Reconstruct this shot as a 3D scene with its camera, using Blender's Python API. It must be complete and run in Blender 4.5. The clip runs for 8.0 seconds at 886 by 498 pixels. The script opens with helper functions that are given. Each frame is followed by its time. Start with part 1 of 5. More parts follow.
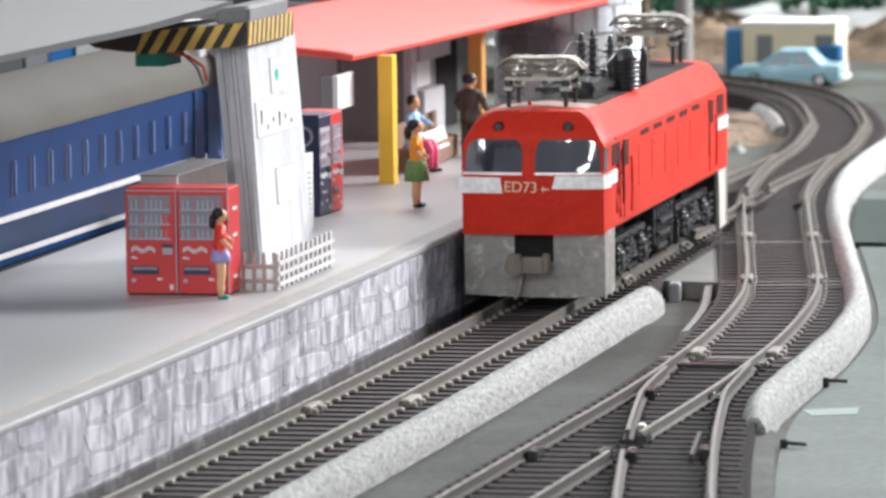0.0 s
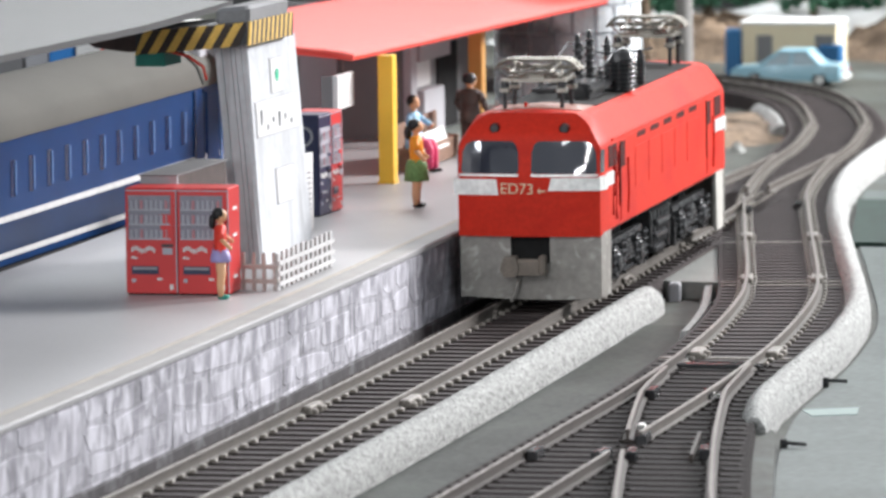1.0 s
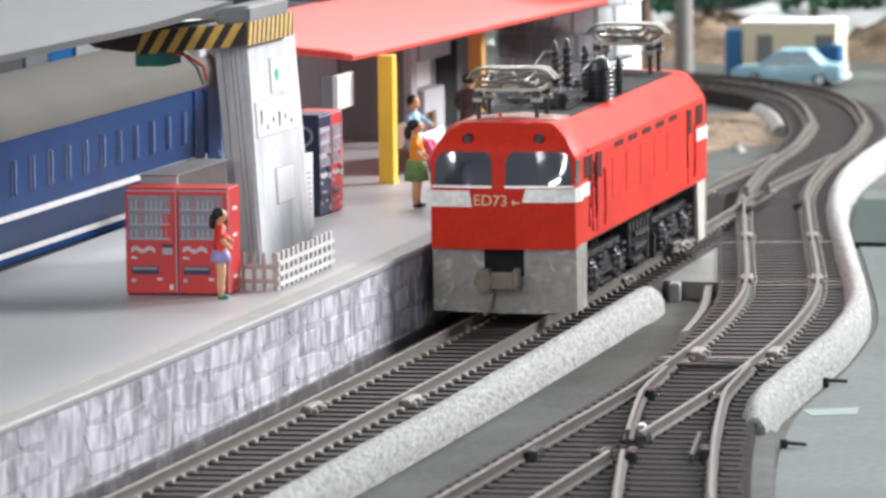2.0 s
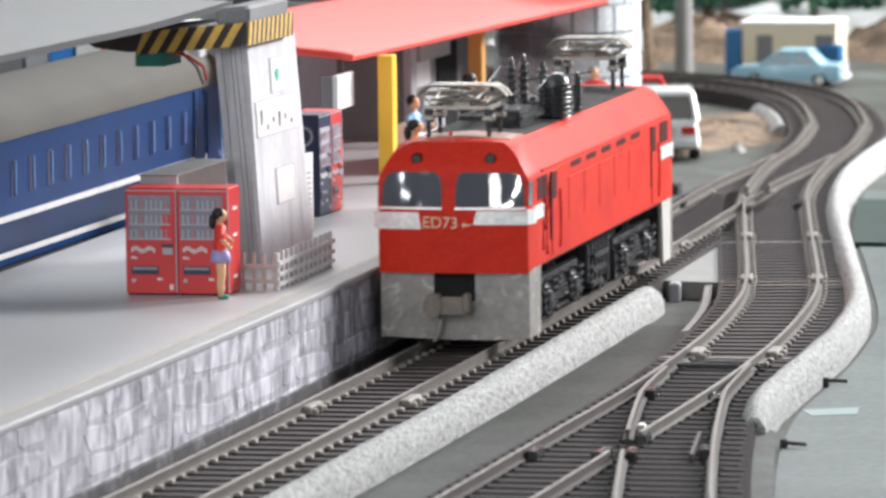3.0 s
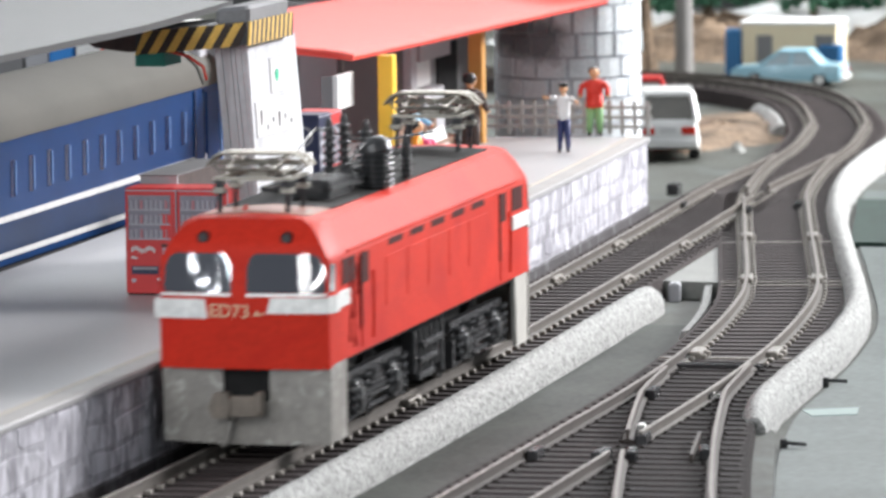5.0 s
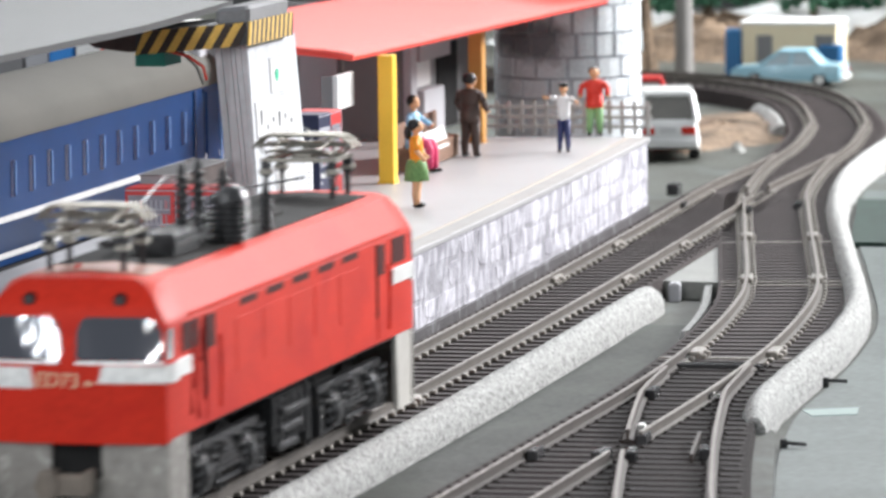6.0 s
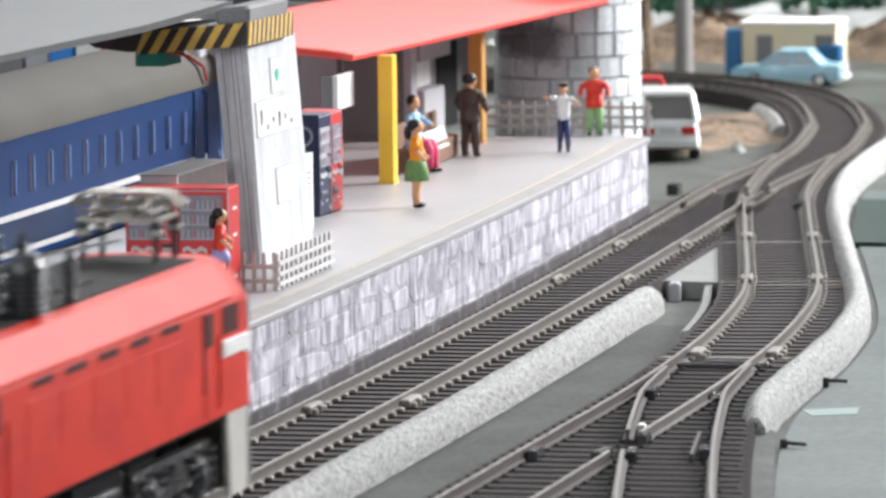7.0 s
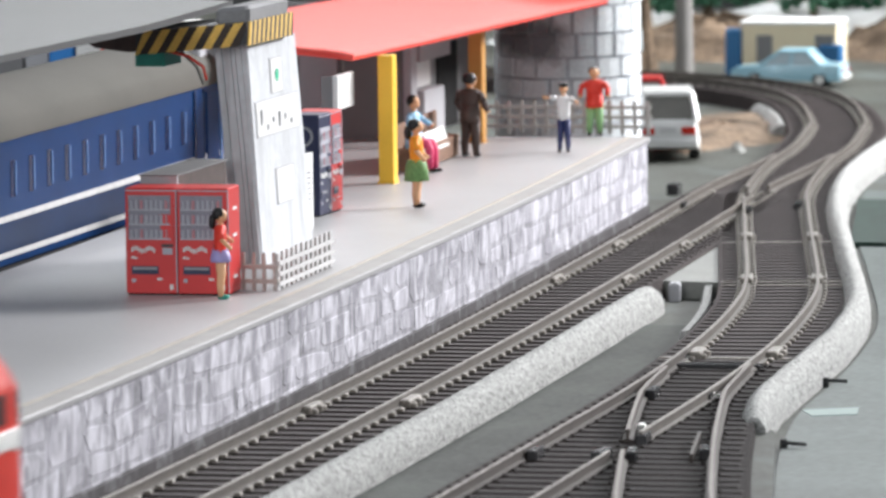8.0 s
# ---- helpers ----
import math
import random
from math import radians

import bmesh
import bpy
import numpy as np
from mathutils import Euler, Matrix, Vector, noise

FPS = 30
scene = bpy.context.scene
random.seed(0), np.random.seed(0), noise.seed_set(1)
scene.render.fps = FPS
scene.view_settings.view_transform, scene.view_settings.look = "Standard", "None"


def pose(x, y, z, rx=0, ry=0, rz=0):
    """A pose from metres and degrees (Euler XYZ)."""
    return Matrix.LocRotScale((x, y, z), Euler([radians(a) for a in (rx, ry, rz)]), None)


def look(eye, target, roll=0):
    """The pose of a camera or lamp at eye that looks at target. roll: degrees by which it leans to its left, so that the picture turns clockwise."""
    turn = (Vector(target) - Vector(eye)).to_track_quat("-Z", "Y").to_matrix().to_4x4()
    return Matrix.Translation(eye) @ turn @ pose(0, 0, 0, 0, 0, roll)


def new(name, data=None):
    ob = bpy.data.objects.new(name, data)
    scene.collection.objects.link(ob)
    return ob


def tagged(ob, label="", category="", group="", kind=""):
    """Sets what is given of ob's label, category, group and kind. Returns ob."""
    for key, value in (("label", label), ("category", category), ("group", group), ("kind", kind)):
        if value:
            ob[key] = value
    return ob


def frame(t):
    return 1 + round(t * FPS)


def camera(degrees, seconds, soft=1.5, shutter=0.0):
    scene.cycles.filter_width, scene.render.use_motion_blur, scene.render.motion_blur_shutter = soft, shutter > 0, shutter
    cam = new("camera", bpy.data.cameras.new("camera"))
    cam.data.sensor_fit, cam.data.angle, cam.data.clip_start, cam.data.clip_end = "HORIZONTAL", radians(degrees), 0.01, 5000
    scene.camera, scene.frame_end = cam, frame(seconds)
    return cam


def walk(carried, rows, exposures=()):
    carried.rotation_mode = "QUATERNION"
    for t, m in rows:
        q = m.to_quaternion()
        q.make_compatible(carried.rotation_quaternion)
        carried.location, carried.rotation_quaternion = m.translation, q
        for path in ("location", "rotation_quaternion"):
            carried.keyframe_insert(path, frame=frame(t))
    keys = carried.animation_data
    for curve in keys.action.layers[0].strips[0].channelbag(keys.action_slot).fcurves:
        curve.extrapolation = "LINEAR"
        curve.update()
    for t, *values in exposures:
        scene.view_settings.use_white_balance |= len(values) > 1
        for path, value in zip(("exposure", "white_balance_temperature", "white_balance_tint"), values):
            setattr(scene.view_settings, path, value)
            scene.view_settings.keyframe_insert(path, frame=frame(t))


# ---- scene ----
# All sizes below are in millimetres (a 1:80 model railway), turned into metres by MM.
MM = 0.001


# ---- camera ----
cam = camera(8.199, 8.0, 2.9, 1.0)
cam.data.dof.use_dof, cam.data.dof.focus_distance, cam.data.dof.aperture_fstop = True, 1.42, 70.0
EYE = (0.330262, -0.995224, 0.161530)
yaw, pitch = radians(-13.9133), radians(5.7199)
WAY = Vector((math.sin(yaw) * math.cos(pitch), math.cos(yaw) * math.cos(pitch), -math.sin(pitch)))
CAM_POSE = look(EYE, Vector(EYE) + WAY * 1.3, -0.7103)
walk(cam, [(0.0, CAM_POSE), (8.0, CAM_POSE)], [(0.0, 0.12), (3.0, 0.13), (4.5, 0.17), (6.0, 0.21), (6.5, 0.17), (7.0, 0.08), (8.0, 0.02)])

# ---- light ----
world = bpy.data.worlds.new("hall_light")
scene.world = world
world.use_nodes = True
world.node_tree.nodes["Background"].inputs[0].default_value = (0.86, 0.93, 1.0, 1)
world.node_tree.nodes["Background"].inputs[1].default_value = 0.42


def ceiling_lamp(x, y, z, tx, ty, tz, sx, sy, watts, colour, roll=0):
    data = bpy.data.lights.new("ceiling_lamp", "AREA")
    data.shape, data.size, data.size_y, data.energy, data.color = "RECTANGLE", sx, sy, watts, colour
    ob = new("ceiling_lamp", data)
    ob.matrix_world = look((x, y, z), (tx, ty, tz), roll)
    return ob


# hall window to the side, lamps behind the scenery and over the viewers
ceiling_lamp(0.94, 1.46, 0.64, -0.06, 0.5, 0.02, 0.42, 0.32, 44, (0.99, 0.98, 1.0))
ceiling_lamp(0.0, 1.62, 0.85, -0.06, 0.6, 0.0, 1.2, 0.35, 16, (0.97, 0.98, 1.0))
ceiling_lamp(-0.25, -1.6, 0.95, -0.03, 0.4, 0.0, 1.2, 0.15, 6.5, (0.98, 0.98, 1.0))
ceiling_lamp(-0.01, -2.0, 0.46, 0.0, 0.3, 0.04, 0.05, 0.7, 6.5, (0.97, 0.98, 1.0), -22)
ceiling_lamp(-0.80, -2.0, 0.5, 0.0, 0.3, 0.04, 0.035, 0.7, 4.0, (0.86, 0.92, 1.0), 8)


# ---- materials ----
def mat(name, colour, rough=0.6, metal=0.0, vary=0.15, scale=300.0, bump=0.0, fine=2500.0, island=0.0, spec=0.4, coat=0.0, tint=None):
    """A surface whose colour wanders at two sizes and whose relief is fine. Scales are per metre."""
    m = bpy.data.materials.new(name)
    m.use_nodes = True
    nt = m.node_tree
    bs = nt.nodes["Principled BSDF"]
    bs.inputs["Roughness"].default_value = rough
    bs.inputs["Metallic"].default_value = metal
    bs.inputs["Specular IOR Level"].default_value = spec
    bs.inputs["Coat Weight"].default_value = coat
    co = nt.nodes.new("ShaderNodeTexCoord")
    n1 = nt.nodes.new("ShaderNodeTexNoise")
    n1.inputs["Scale"].default_value = scale
    n1.inputs["Detail"].default_value = 5
    n2 = nt.nodes.new("ShaderNodeTexNoise")
    n2.inputs["Scale"].default_value = fine
    n2.inputs["Detail"].default_value = 3
    for n in (n1, n2):
        nt.links.new(co.outputs["Object"], n.inputs["Vector"])
    add = nt.nodes.new("ShaderNodeMath")
    add.operation = "ADD"
    nt.links.new(n1.outputs["Fac"], add.inputs[0])
    nt.links.new(n2.outputs["Fac"], add.inputs[1])
    half = nt.nodes.new("ShaderNodeMath")
    half.operation = "MULTIPLY"
    half.inputs[1].default_value = 0.5
    nt.links.new(add.outputs[0], half.inputs[0])
    ramp = nt.nodes.new("ShaderNodeValToRGB")
    ramp.color_ramp.elements[0].position, ramp.color_ramp.elements[1].position = 0.34, 0.66
    other = tint or colour
    ramp.color_ramp.elements[0].color = (*[max(0, c * (1 - vary)) for c in other], 1)
    ramp.color_ramp.elements[1].color = (*[min(1, c * (1 + vary)) for c in colour], 1)
    nt.links.new(half.outputs[0], ramp.inputs[0])
    out = ramp.outputs[0]
    if island:
        info = nt.nodes.new("ShaderNodeObjectInfo")
        geo = nt.nodes.new("ShaderNodeNewGeometry")
        mix = nt.nodes.new("ShaderNodeMath")
        mix.operation = "ADD"
        nt.links.new(info.outputs["Random"], mix.inputs[0])
        nt.links.new(geo.outputs["Random Per Island"], mix.inputs[1])
        mr = nt.nodes.new("ShaderNodeMapRange")
        mr.inputs["From Max"].default_value = 2.0
        mr.inputs["To Min"].default_value, mr.inputs["To Max"].default_value = 1 - island, 1 + island
        nt.links.new(mix.outputs[0], mr.inputs["Value"])
        hsv = nt.nodes.new("ShaderNodeHueSaturation")
        nt.links.new(mr.outputs[0], hsv.inputs["Value"])
        nt.links.new(out, hsv.inputs["Color"])
        out = hsv.outputs[0]
    nt.links.new(out, bs.inputs["Base Color"])
    if bump:
        bp = nt.nodes.new("ShaderNodeBump")
        bp.inputs["Strength"].default_value = bump
        bp.inputs["Distance"].default_value = 0.0003
        nt.links.new(half.outputs[0], bp.inputs["Height"])
        nt.links.new(bp.outputs[0], bs.inputs["Normal"])
    return m


RED = mat("loco_red_paint", (0.6, 0.03, 0.014), 0.5, vary=0.14, scale=60, bump=0.35, fine=900, spec=0.12)
RED_DARK = mat("loco_red_recess", (0.06, 0.007, 0.006), 0.7, vary=0.3, spec=0.12)
SKIRT = mat("skirt_grey_paint", (0.3, 0.285, 0.26), 0.4, vary=0.2, scale=250, bump=0.5, fine=700, coat=0.3)
SILVER = mat("silver_tape", (0.78, 0.78, 0.76), 0.38, metal=0.35, vary=0.18, scale=350, bump=0.8, fine=900)
ROOF_DARK = mat("roof_dark_grey", (0.024, 0.023, 0.022), 0.7, vary=0.35, scale=120, bump=0.3, spec=0.1)
BLACK = mat("black_plastic", (0.042, 0.042, 0.044), 0.22, vary=0.3, scale=400, bump=0.3)
BLACK_MATT = mat("black_matt", (0.02, 0.02, 0.02), 0.8, vary=0.3, spec=0.1)
WIRE = mat("nickel_wire", (0.3, 0.285, 0.25), 0.36, metal=0.9, vary=0.3, scale=600)
RAIL = mat("rail_weathered", (0.098, 0.086, 0.074), 0.6, metal=0.1, vary=0.25, scale=150)
RAIL_TOP = mat("rail_head_polished", (0.165, 0.146, 0.13), 0.42, metal=0.4, vary=0.2, scale=200)
SLEEPER = mat("sleeper_dark_brown", (0.04, 0.031, 0.03), 0.7, vary=0.3, scale=500, bump=0.4, island=0.25, spec=0.25)
BED = mat("track_bed_dark", (0.046, 0.037, 0.036), 0.85, vary=0.35, scale=250, bump=0.6, spec=0.15)
PLATFORM = mat("platform_grey", (0.4, 0.395, 0.397), 0.36, vary=0.08, scale=25, bump=0.1, fine=1200)
EDGE = mat("platform_edge_tan", (0.29, 0.275, 0.265), 0.6, vary=0.15, scale=120)
LINE = mat("platform_line_cream", (0.42, 0.37, 0.31), 0.6, vary=0.2, scale=200)
MORTAR = mat("wall_mortar_grey", (0.27, 0.265, 0.29), 0.8, vary=0.4, scale=160, bump=0.5, fine=900)
GROUND = mat("baseboard_grey_green", (0.074, 0.08, 0.07), 0.6, vary=0.3, spec=0.14, tint=(0.066, 0.064, 0.054), scale=22, bump=0.15, fine=600)
SHOULDER = mat("granular_ballast_light", (0.43, 0.432, 0.42), 0.9, vary=0.45, spec=0.1, tint=(0.19, 0.19, 0.18), scale=900, bump=1.0, fine=2200)
CHAIR = mat("rail_chair_tan", (0.24, 0.22, 0.195), 0.4, metal=0.3, vary=0.35, scale=700, bump=0.4)
WHITE = mat("white_paint", (0.78, 0.78, 0.76), 0.5, vary=0.06)


def brushed(m, scale, colour, lo, hi, lean=0.25):
    """Paint strokes of another colour drawn over a surface; scale sets their width and length per metre."""
    nt = m.node_tree
    bs = nt.nodes["Principled BSDF"]
    base = bs.inputs["Base Color"].links[0].from_socket
    co = nt.nodes.new("ShaderNodeTexCoord")
    mp = nt.nodes.new("ShaderNodeMapping")
    mp.inputs["Scale"].default_value = scale
    mp.inputs["Rotation"].default_value = (lean, 0, 0)
    nz = nt.nodes.new("ShaderNodeTexNoise")
    nz.inputs["Scale"].default_value = 1.0
    nz.inputs["Detail"].default_value = 5
    nz.inputs["Distortion"].default_value = 0.8
    nt.links.new(co.outputs["Object"], mp.inputs[0])
    nt.links.new(mp.outputs[0], nz.inputs["Vector"])
    rp = nt.nodes.new("ShaderNodeValToRGB")
    rp.color_ramp.elements[0].position, rp.color_ramp.elements[1].position = lo, hi
    nt.links.new(nz.outputs["Fac"], rp.inputs[0])
    mx = nt.nodes.new("ShaderNodeMix")
    mx.data_type = "RGBA"
    nt.links.new(rp.outputs[0], mx.inputs["Factor"])
    nt.links.new(base, mx.inputs["A"])
    mx.inputs["B"].default_value = (*colour, 1)
    nt.links.new(mx.outputs["Result"], bs.inputs["Base Color"])
    return m


def soot(m, centre, reach, colour):
    """A sooty smear, ragged at its edge, round one place of a thing (metres from its base)."""
    nt = m.node_tree
    bs = nt.nodes["Principled BSDF"]
    base = bs.inputs["Base Color"].links[0].from_socket
    co = nt.nodes.new("ShaderNodeTexCoord")
    sub = nt.nodes.new("ShaderNodeVectorMath")
    sub.operation = "SUBTRACT"
    sub.inputs[1].default_value = centre
    wide = nt.nodes.new("ShaderNodeVectorMath")
    wide.operation = "MULTIPLY"
    wide.inputs[1].default_value = (0.8, 0.3, 1.5)
    size = nt.nodes.new("ShaderNodeVectorMath")
    size.operation = "LENGTH"
    nz = nt.nodes.new("ShaderNodeTexNoise")
    nz.inputs["Scale"].default_value = 130.0
    nz.inputs["Detail"].default_value = 4
    rag = nt.nodes.new("ShaderNodeMath")
    rag.operation = "MULTIPLY_ADD"
    rag.inputs[1].default_value = reach * 1.5
    edge = nt.nodes.new("ShaderNodeMapRange")
    edge.inputs["From Min"].default_value, edge.inputs["From Max"].default_value = reach * 1.25, reach * 1.75
    edge.inputs["To Min"].default_value, edge.inputs["To Max"].default_value = 0.75, 0.0
    mx = nt.nodes.new("ShaderNodeMix")
    mx.data_type = "RGBA"
    mx.inputs["B"].default_value = (*colour, 1)
    nt.links.new(co.outputs["Object"], sub.inputs[0])
    nt.links.new(co.outputs["Object"], nz.inputs["Vector"])
    nt.links.new(sub.outputs[0], wide.inputs[0])
    nt.links.new(wide.outputs[0], size.inputs[0])
    nt.links.new(nz.outputs["Fac"], rag.inputs[0])
    nt.links.new(size.outputs["Value"], rag.inputs[2])
    nt.links.new(rag.outputs[0], edge.inputs["Value"])
    nt.links.new(edge.outputs[0], mx.inputs["Factor"])
    nt.links.new(base, mx.inputs["A"])
    nt.links.new(mx.outputs["Result"], bs.inputs["Base Color"])
    return m


# white paint dry-brushed in upright strokes over grey stone
STONE = brushed(mat("brushed_stone", (0.29, 0.282, 0.315), 0.8, vary=0.35, scale=160, bump=0.5, island=0.35), (230, 230, 105), (0.62, 0.61, 0.66), 0.42, 0.64)
# chipped, lighter flecks on the apron paint
brushed(SKIRT, (330, 330, 300), (0.48, 0.47, 0.44), 0.58, 0.7, 0.5)
brushed(MORTAR, (230, 230, 110), (0.5, 0.49, 0.54), 0.45, 0.66)
brushed(RED, (35, 35, 60), (0.5, 0.018, 0.011), 0.5, 0.7, 0.0)
brushed(GROUND, (25, 25, 25), (0.105, 0.12, 0.113), 0.52, 0.66, 0.0)


# ---- mesh helpers (millimetres) ----
class Shape:
    """Gathers simple solids into one mesh."""

    def __init__(self):
        self.v, self.f = [], []

    def add(self, verts, faces):
        n = len(self.v)
        self.v += [tuple(p) for p in verts]
        self.f += [tuple(i + n for i in f) for f in faces]
        return self

    def box(self, x0, x1, y0, y1, z0, z1, b=0.0):
        """A box; b cuts its upright and top edges."""
        if not b:
            vs = [(x, y, z) for z in (z0, z1) for x, y in ((x0, y0), (x1, y0), (x1, y1), (x0, y1))]
            return self.add(vs, [(3, 2, 1, 0), (4, 5, 6, 7), (0, 1, 5, 4), (1, 2, 6, 5), (2, 3, 7, 6), (3, 0, 4, 7)])
        ring = [(x0 + b, y0), (x1 - b, y0), (x1, y0 + b), (x1, y1 - b), (x1 - b, y1), (x0 + b, y1), (x0, y1 - b), (x0, y0 + b)]
        cx_, cy_ = (x0 + x1) / 2, (y0 + y1) / 2
        inner = [(x + (b if x < cx_ else -b), y + (b if y < cy_ else -b)) for x, y in ring]
        vs = [(x, y, z0) for x, y in ring] + [(x, y, z1 - b) for x, y in ring] + [(x, y, z1) for x, y in inner]
        fs = [tuple(range(7, -1, -1)), tuple(range(16, 24))]
        for k in (0, 8):
            fs += [(k + i, k + (i + 1) % 8, k + 8 + (i + 1) % 8, k + 8 + i) for i in range(8)]
        return self.add(vs, fs)

    def tube(self, pts, radii, n=8, caps=True):
        """Round sections of the given radii strung along pts."""
        pts = [Vector(p) for p in pts]
        if not hasattr(radii, "__len__"):
            radii = [radii] * len(pts)
        vs, fs = [], []
        side = None
        for i, p in enumerate(pts):
            d = (pts[min(i + 1, len(pts) - 1)] - pts[max(i - 1, 0)])
            d = d.normalized() if d.length else Vector((0, 0, 1))
            if side is None:
                side = d.orthogonal().normalized()
            side = (side - d * side.dot(d)).normalized()
            up = d.cross(side)
            for k in range(n):
                a = 2 * math.pi * k / n
                vs.append(p + (side * math.cos(a) + up * math.sin(a)) * radii[i])
        for i in range(len(pts) - 1):
            fs += [(i * n + k, i * n + (k + 1) % n, (i + 1) * n + (k + 1) % n, (i + 1) * n + k) for k in range(n)]
        if caps:
            fs += [tuple(range(n - 1, -1, -1)), tuple(range((len(pts) - 1) * n, len(pts) * n))]
        return self.add(vs, fs)

    def sweep(self, path, profile, closed=True):
        """A profile of (across, up) carried along a path of (x, y, z) that turns in plan."""
        n = len(profile)
        vs, fs = [], []
        for i, p in enumerate(path):
            a, b = path[max(i - 1, 0)], path[min(i + 1, len(path) - 1)]
            dx, dy = b[0] - a[0], b[1] - a[1]
            l = math.hypot(dx, dy)
            nx, ny = dy / l, -dx / l
            vs += [(p[0] + nx * u, p[1] + ny * u, p[2] + w) for u, w in profile]
        for i in range(len(path) - 1):
            fs += [(i * n + k, i * n + (k + 1) % n, (i + 1) * n + (k + 1) % n, (i + 1) * n + k) for k in range(n if closed else n - 1)]
        if closed:
            fs += [tuple(range(n - 1, -1, -1)), tuple(range((len(path) - 1) * n, len(path) * n))]
        return self.add(vs, fs)

    def loft(self, rings, caps=True):
        """Skins rings of equal count."""
        n = len(rings[0])
        vs = [p for r in rings for p in r]
        fs = []
        for i in range(len(rings) - 1):
            fs += [(i * n + k, i * n + (k + 1) % n, (i + 1) * n + (k + 1) % n, (i + 1) * n + k) for k in range(n)]
        if caps:
            fs += [tuple(range(n - 1, -1, -1)), tuple(range((len(rings) - 1) * n, len(rings) * n))]
        return self.add(vs, fs)

    def prism(self, poly, axis, a, b):
        """A flat outline (two coordinates) pushed from a to b along axis 0, 1 or 2."""
        def put(u, w, s):
            return ((s, u, w), (u, s, w), (u, w, s))[axis]
        return self.loft([[put(u, w, s) for u, w in poly] for s in (a, b)])

    def ball(self, c, r, n=10, m=6, squash=(1, 1, 1)):
        rings = []
        for i in range(1, m):
            t = math.pi * i / m
            rings.append([(c[0] + r * squash[0] * math.sin(t) * math.cos(2 * math.pi * k / n),
                           c[1] + r * squash[1] * math.sin(t) * math.sin(2 * math.pi * k / n),
                           c[2] - r * squash[2] * math.cos(t)) for k in range(n)])
        return self.loft(rings)

    def mesh(self, name, material, smooth=False):
        me = bpy.data.meshes.new(name)
        me.from_pydata([(x * MM, y * MM, z * MM) for x, y, z in self.v], [], self.f)
        bm = bmesh.new()
        bm.from_mesh(me)
        bmesh.ops.recalc_face_normals(bm, faces=bm.faces)
        if smooth:
            for f in bm.faces:
                f.smooth = True
            for e in bm.edges:
                if len(e.link_faces) == 2 and e.calc_face_angle(0) > (0.7 if smooth is True else smooth):
                    e.smooth = False
        bm.to_mesh(me)
        bm.free()
        me.materials.append(material)
        return me


def part(name, shape, material, parent, label="", smooth=False, at=None):
    """One mesh under a thing or under a part."""
    ob = new(name, shape.mesh(name, material, smooth))
    ob.parent = parent
    if at is not None:
        ob.matrix_basis = at
    return tagged(ob, label)


def thing(name, label, category, at=(0, 0, 0), rz=0.0, group="", kind=""):
    ob = new(name)
    ob.empty_display_size = 0.005
    ob.matrix_basis = pose(at[0] * MM, at[1] * MM, at[2] * MM, 0, 0, rz)
    return tagged(ob, label, category, group, kind)


def solid(name, shape, material, label, category, at=(0, 0, 0), rz=0.0, group="", kind="", smooth=False):
    ob = new(name, shape.mesh(name, material, smooth))
    ob.matrix_basis = pose(at[0] * MM, at[1] * MM, at[2] * MM, 0, 0, rz)
    return tagged(ob, label, category, group, kind)


def spline(points, step):
    """Even steps along a smooth curve through a few plan points (x, y)."""
    out = []
    n = len(points)
    for i in range(n - 1):
        p0, p1, p2, p3 = (Vector(points[max(0, min(n - 1, j))]) for j in (i - 1, i, i + 1, i + 2))
        for k in range(40):
            t = k / 40
            out.append(0.5 * (2 * p1 + (p2 - p0) * t + (2 * p0 - 5 * p1 + 4 * p2 - p3) * t * t + (3 * p1 - p0 - 3 * p2 + p3) * t ** 3))
    out.append(Vector(points[-1]))
    res, run = [out[0]], 0.0
    for a, b in zip(out, out[1:]):
        d = (b - a).length
        while run + d >= step:
            a = a.lerp(b, (step - run) / d)
            d = (b - a).length
            run = 0.0
            res.append(a.copy())
        run += d
    return res


def offset(path, d):
    """A path moved d to its right in plan."""
    out = []
    for i, p in enumerate(path):
        t = (path[min(i + 1, len(path) - 1)] - path[max(i - 1, 0)]).normalized()
        out.append(p + Vector((t.y, -t.x)) * d)
    return out


def rise(path, z):
    return [(p[0], p[1], z) for p in path]


# ---- ground ----
GZ = -8.0
bm_g = Shape()
bm_g.box(-900, 900, -1500, 2600, GZ - 20, GZ)
solid("ground", bm_g, GROUND, "grey-green painted baseboard under the tracks", "ground", kind="structure")


# ---- tracks ----
def main_x(y):
    d = max(0.0, y - 122.7)
    return -0.000083 * d * d / 2


MAIN = [(0, -90), (0, 60), (-0.1, 160), (-0.7, 250), (-2.5, 370), (-5.3, 480), (-8.0, 560), (-11.1, 640), (-13.8, 700), (-16.0, 745), (-17.0, 790), (-16.6, 830), (-17.0, 870)]
SECOND = [(61.8, -60), (61.8, 60), (61.8, 180), (61.8, 285), (60, 350), (56.2, 413), (50, 474), (42, 522), (30.5, 580), (18, 642), (6.5, 700),
          (-2, 745), (-9.5, 800), (-14.5, 850), (-18, 905), (-23.5, 955), (-31, 1005), (-52.5, 1093), (-77, 1150), (-112, 1190), (-170, 1218), (-260, 1232)]
BRANCH = [(60.6, 345), (64.5, 295), (67.2, 274), (78.5, 208), (90.5, 145), (94.8, 124), (109, 60), (122, 0), (135, -60)]
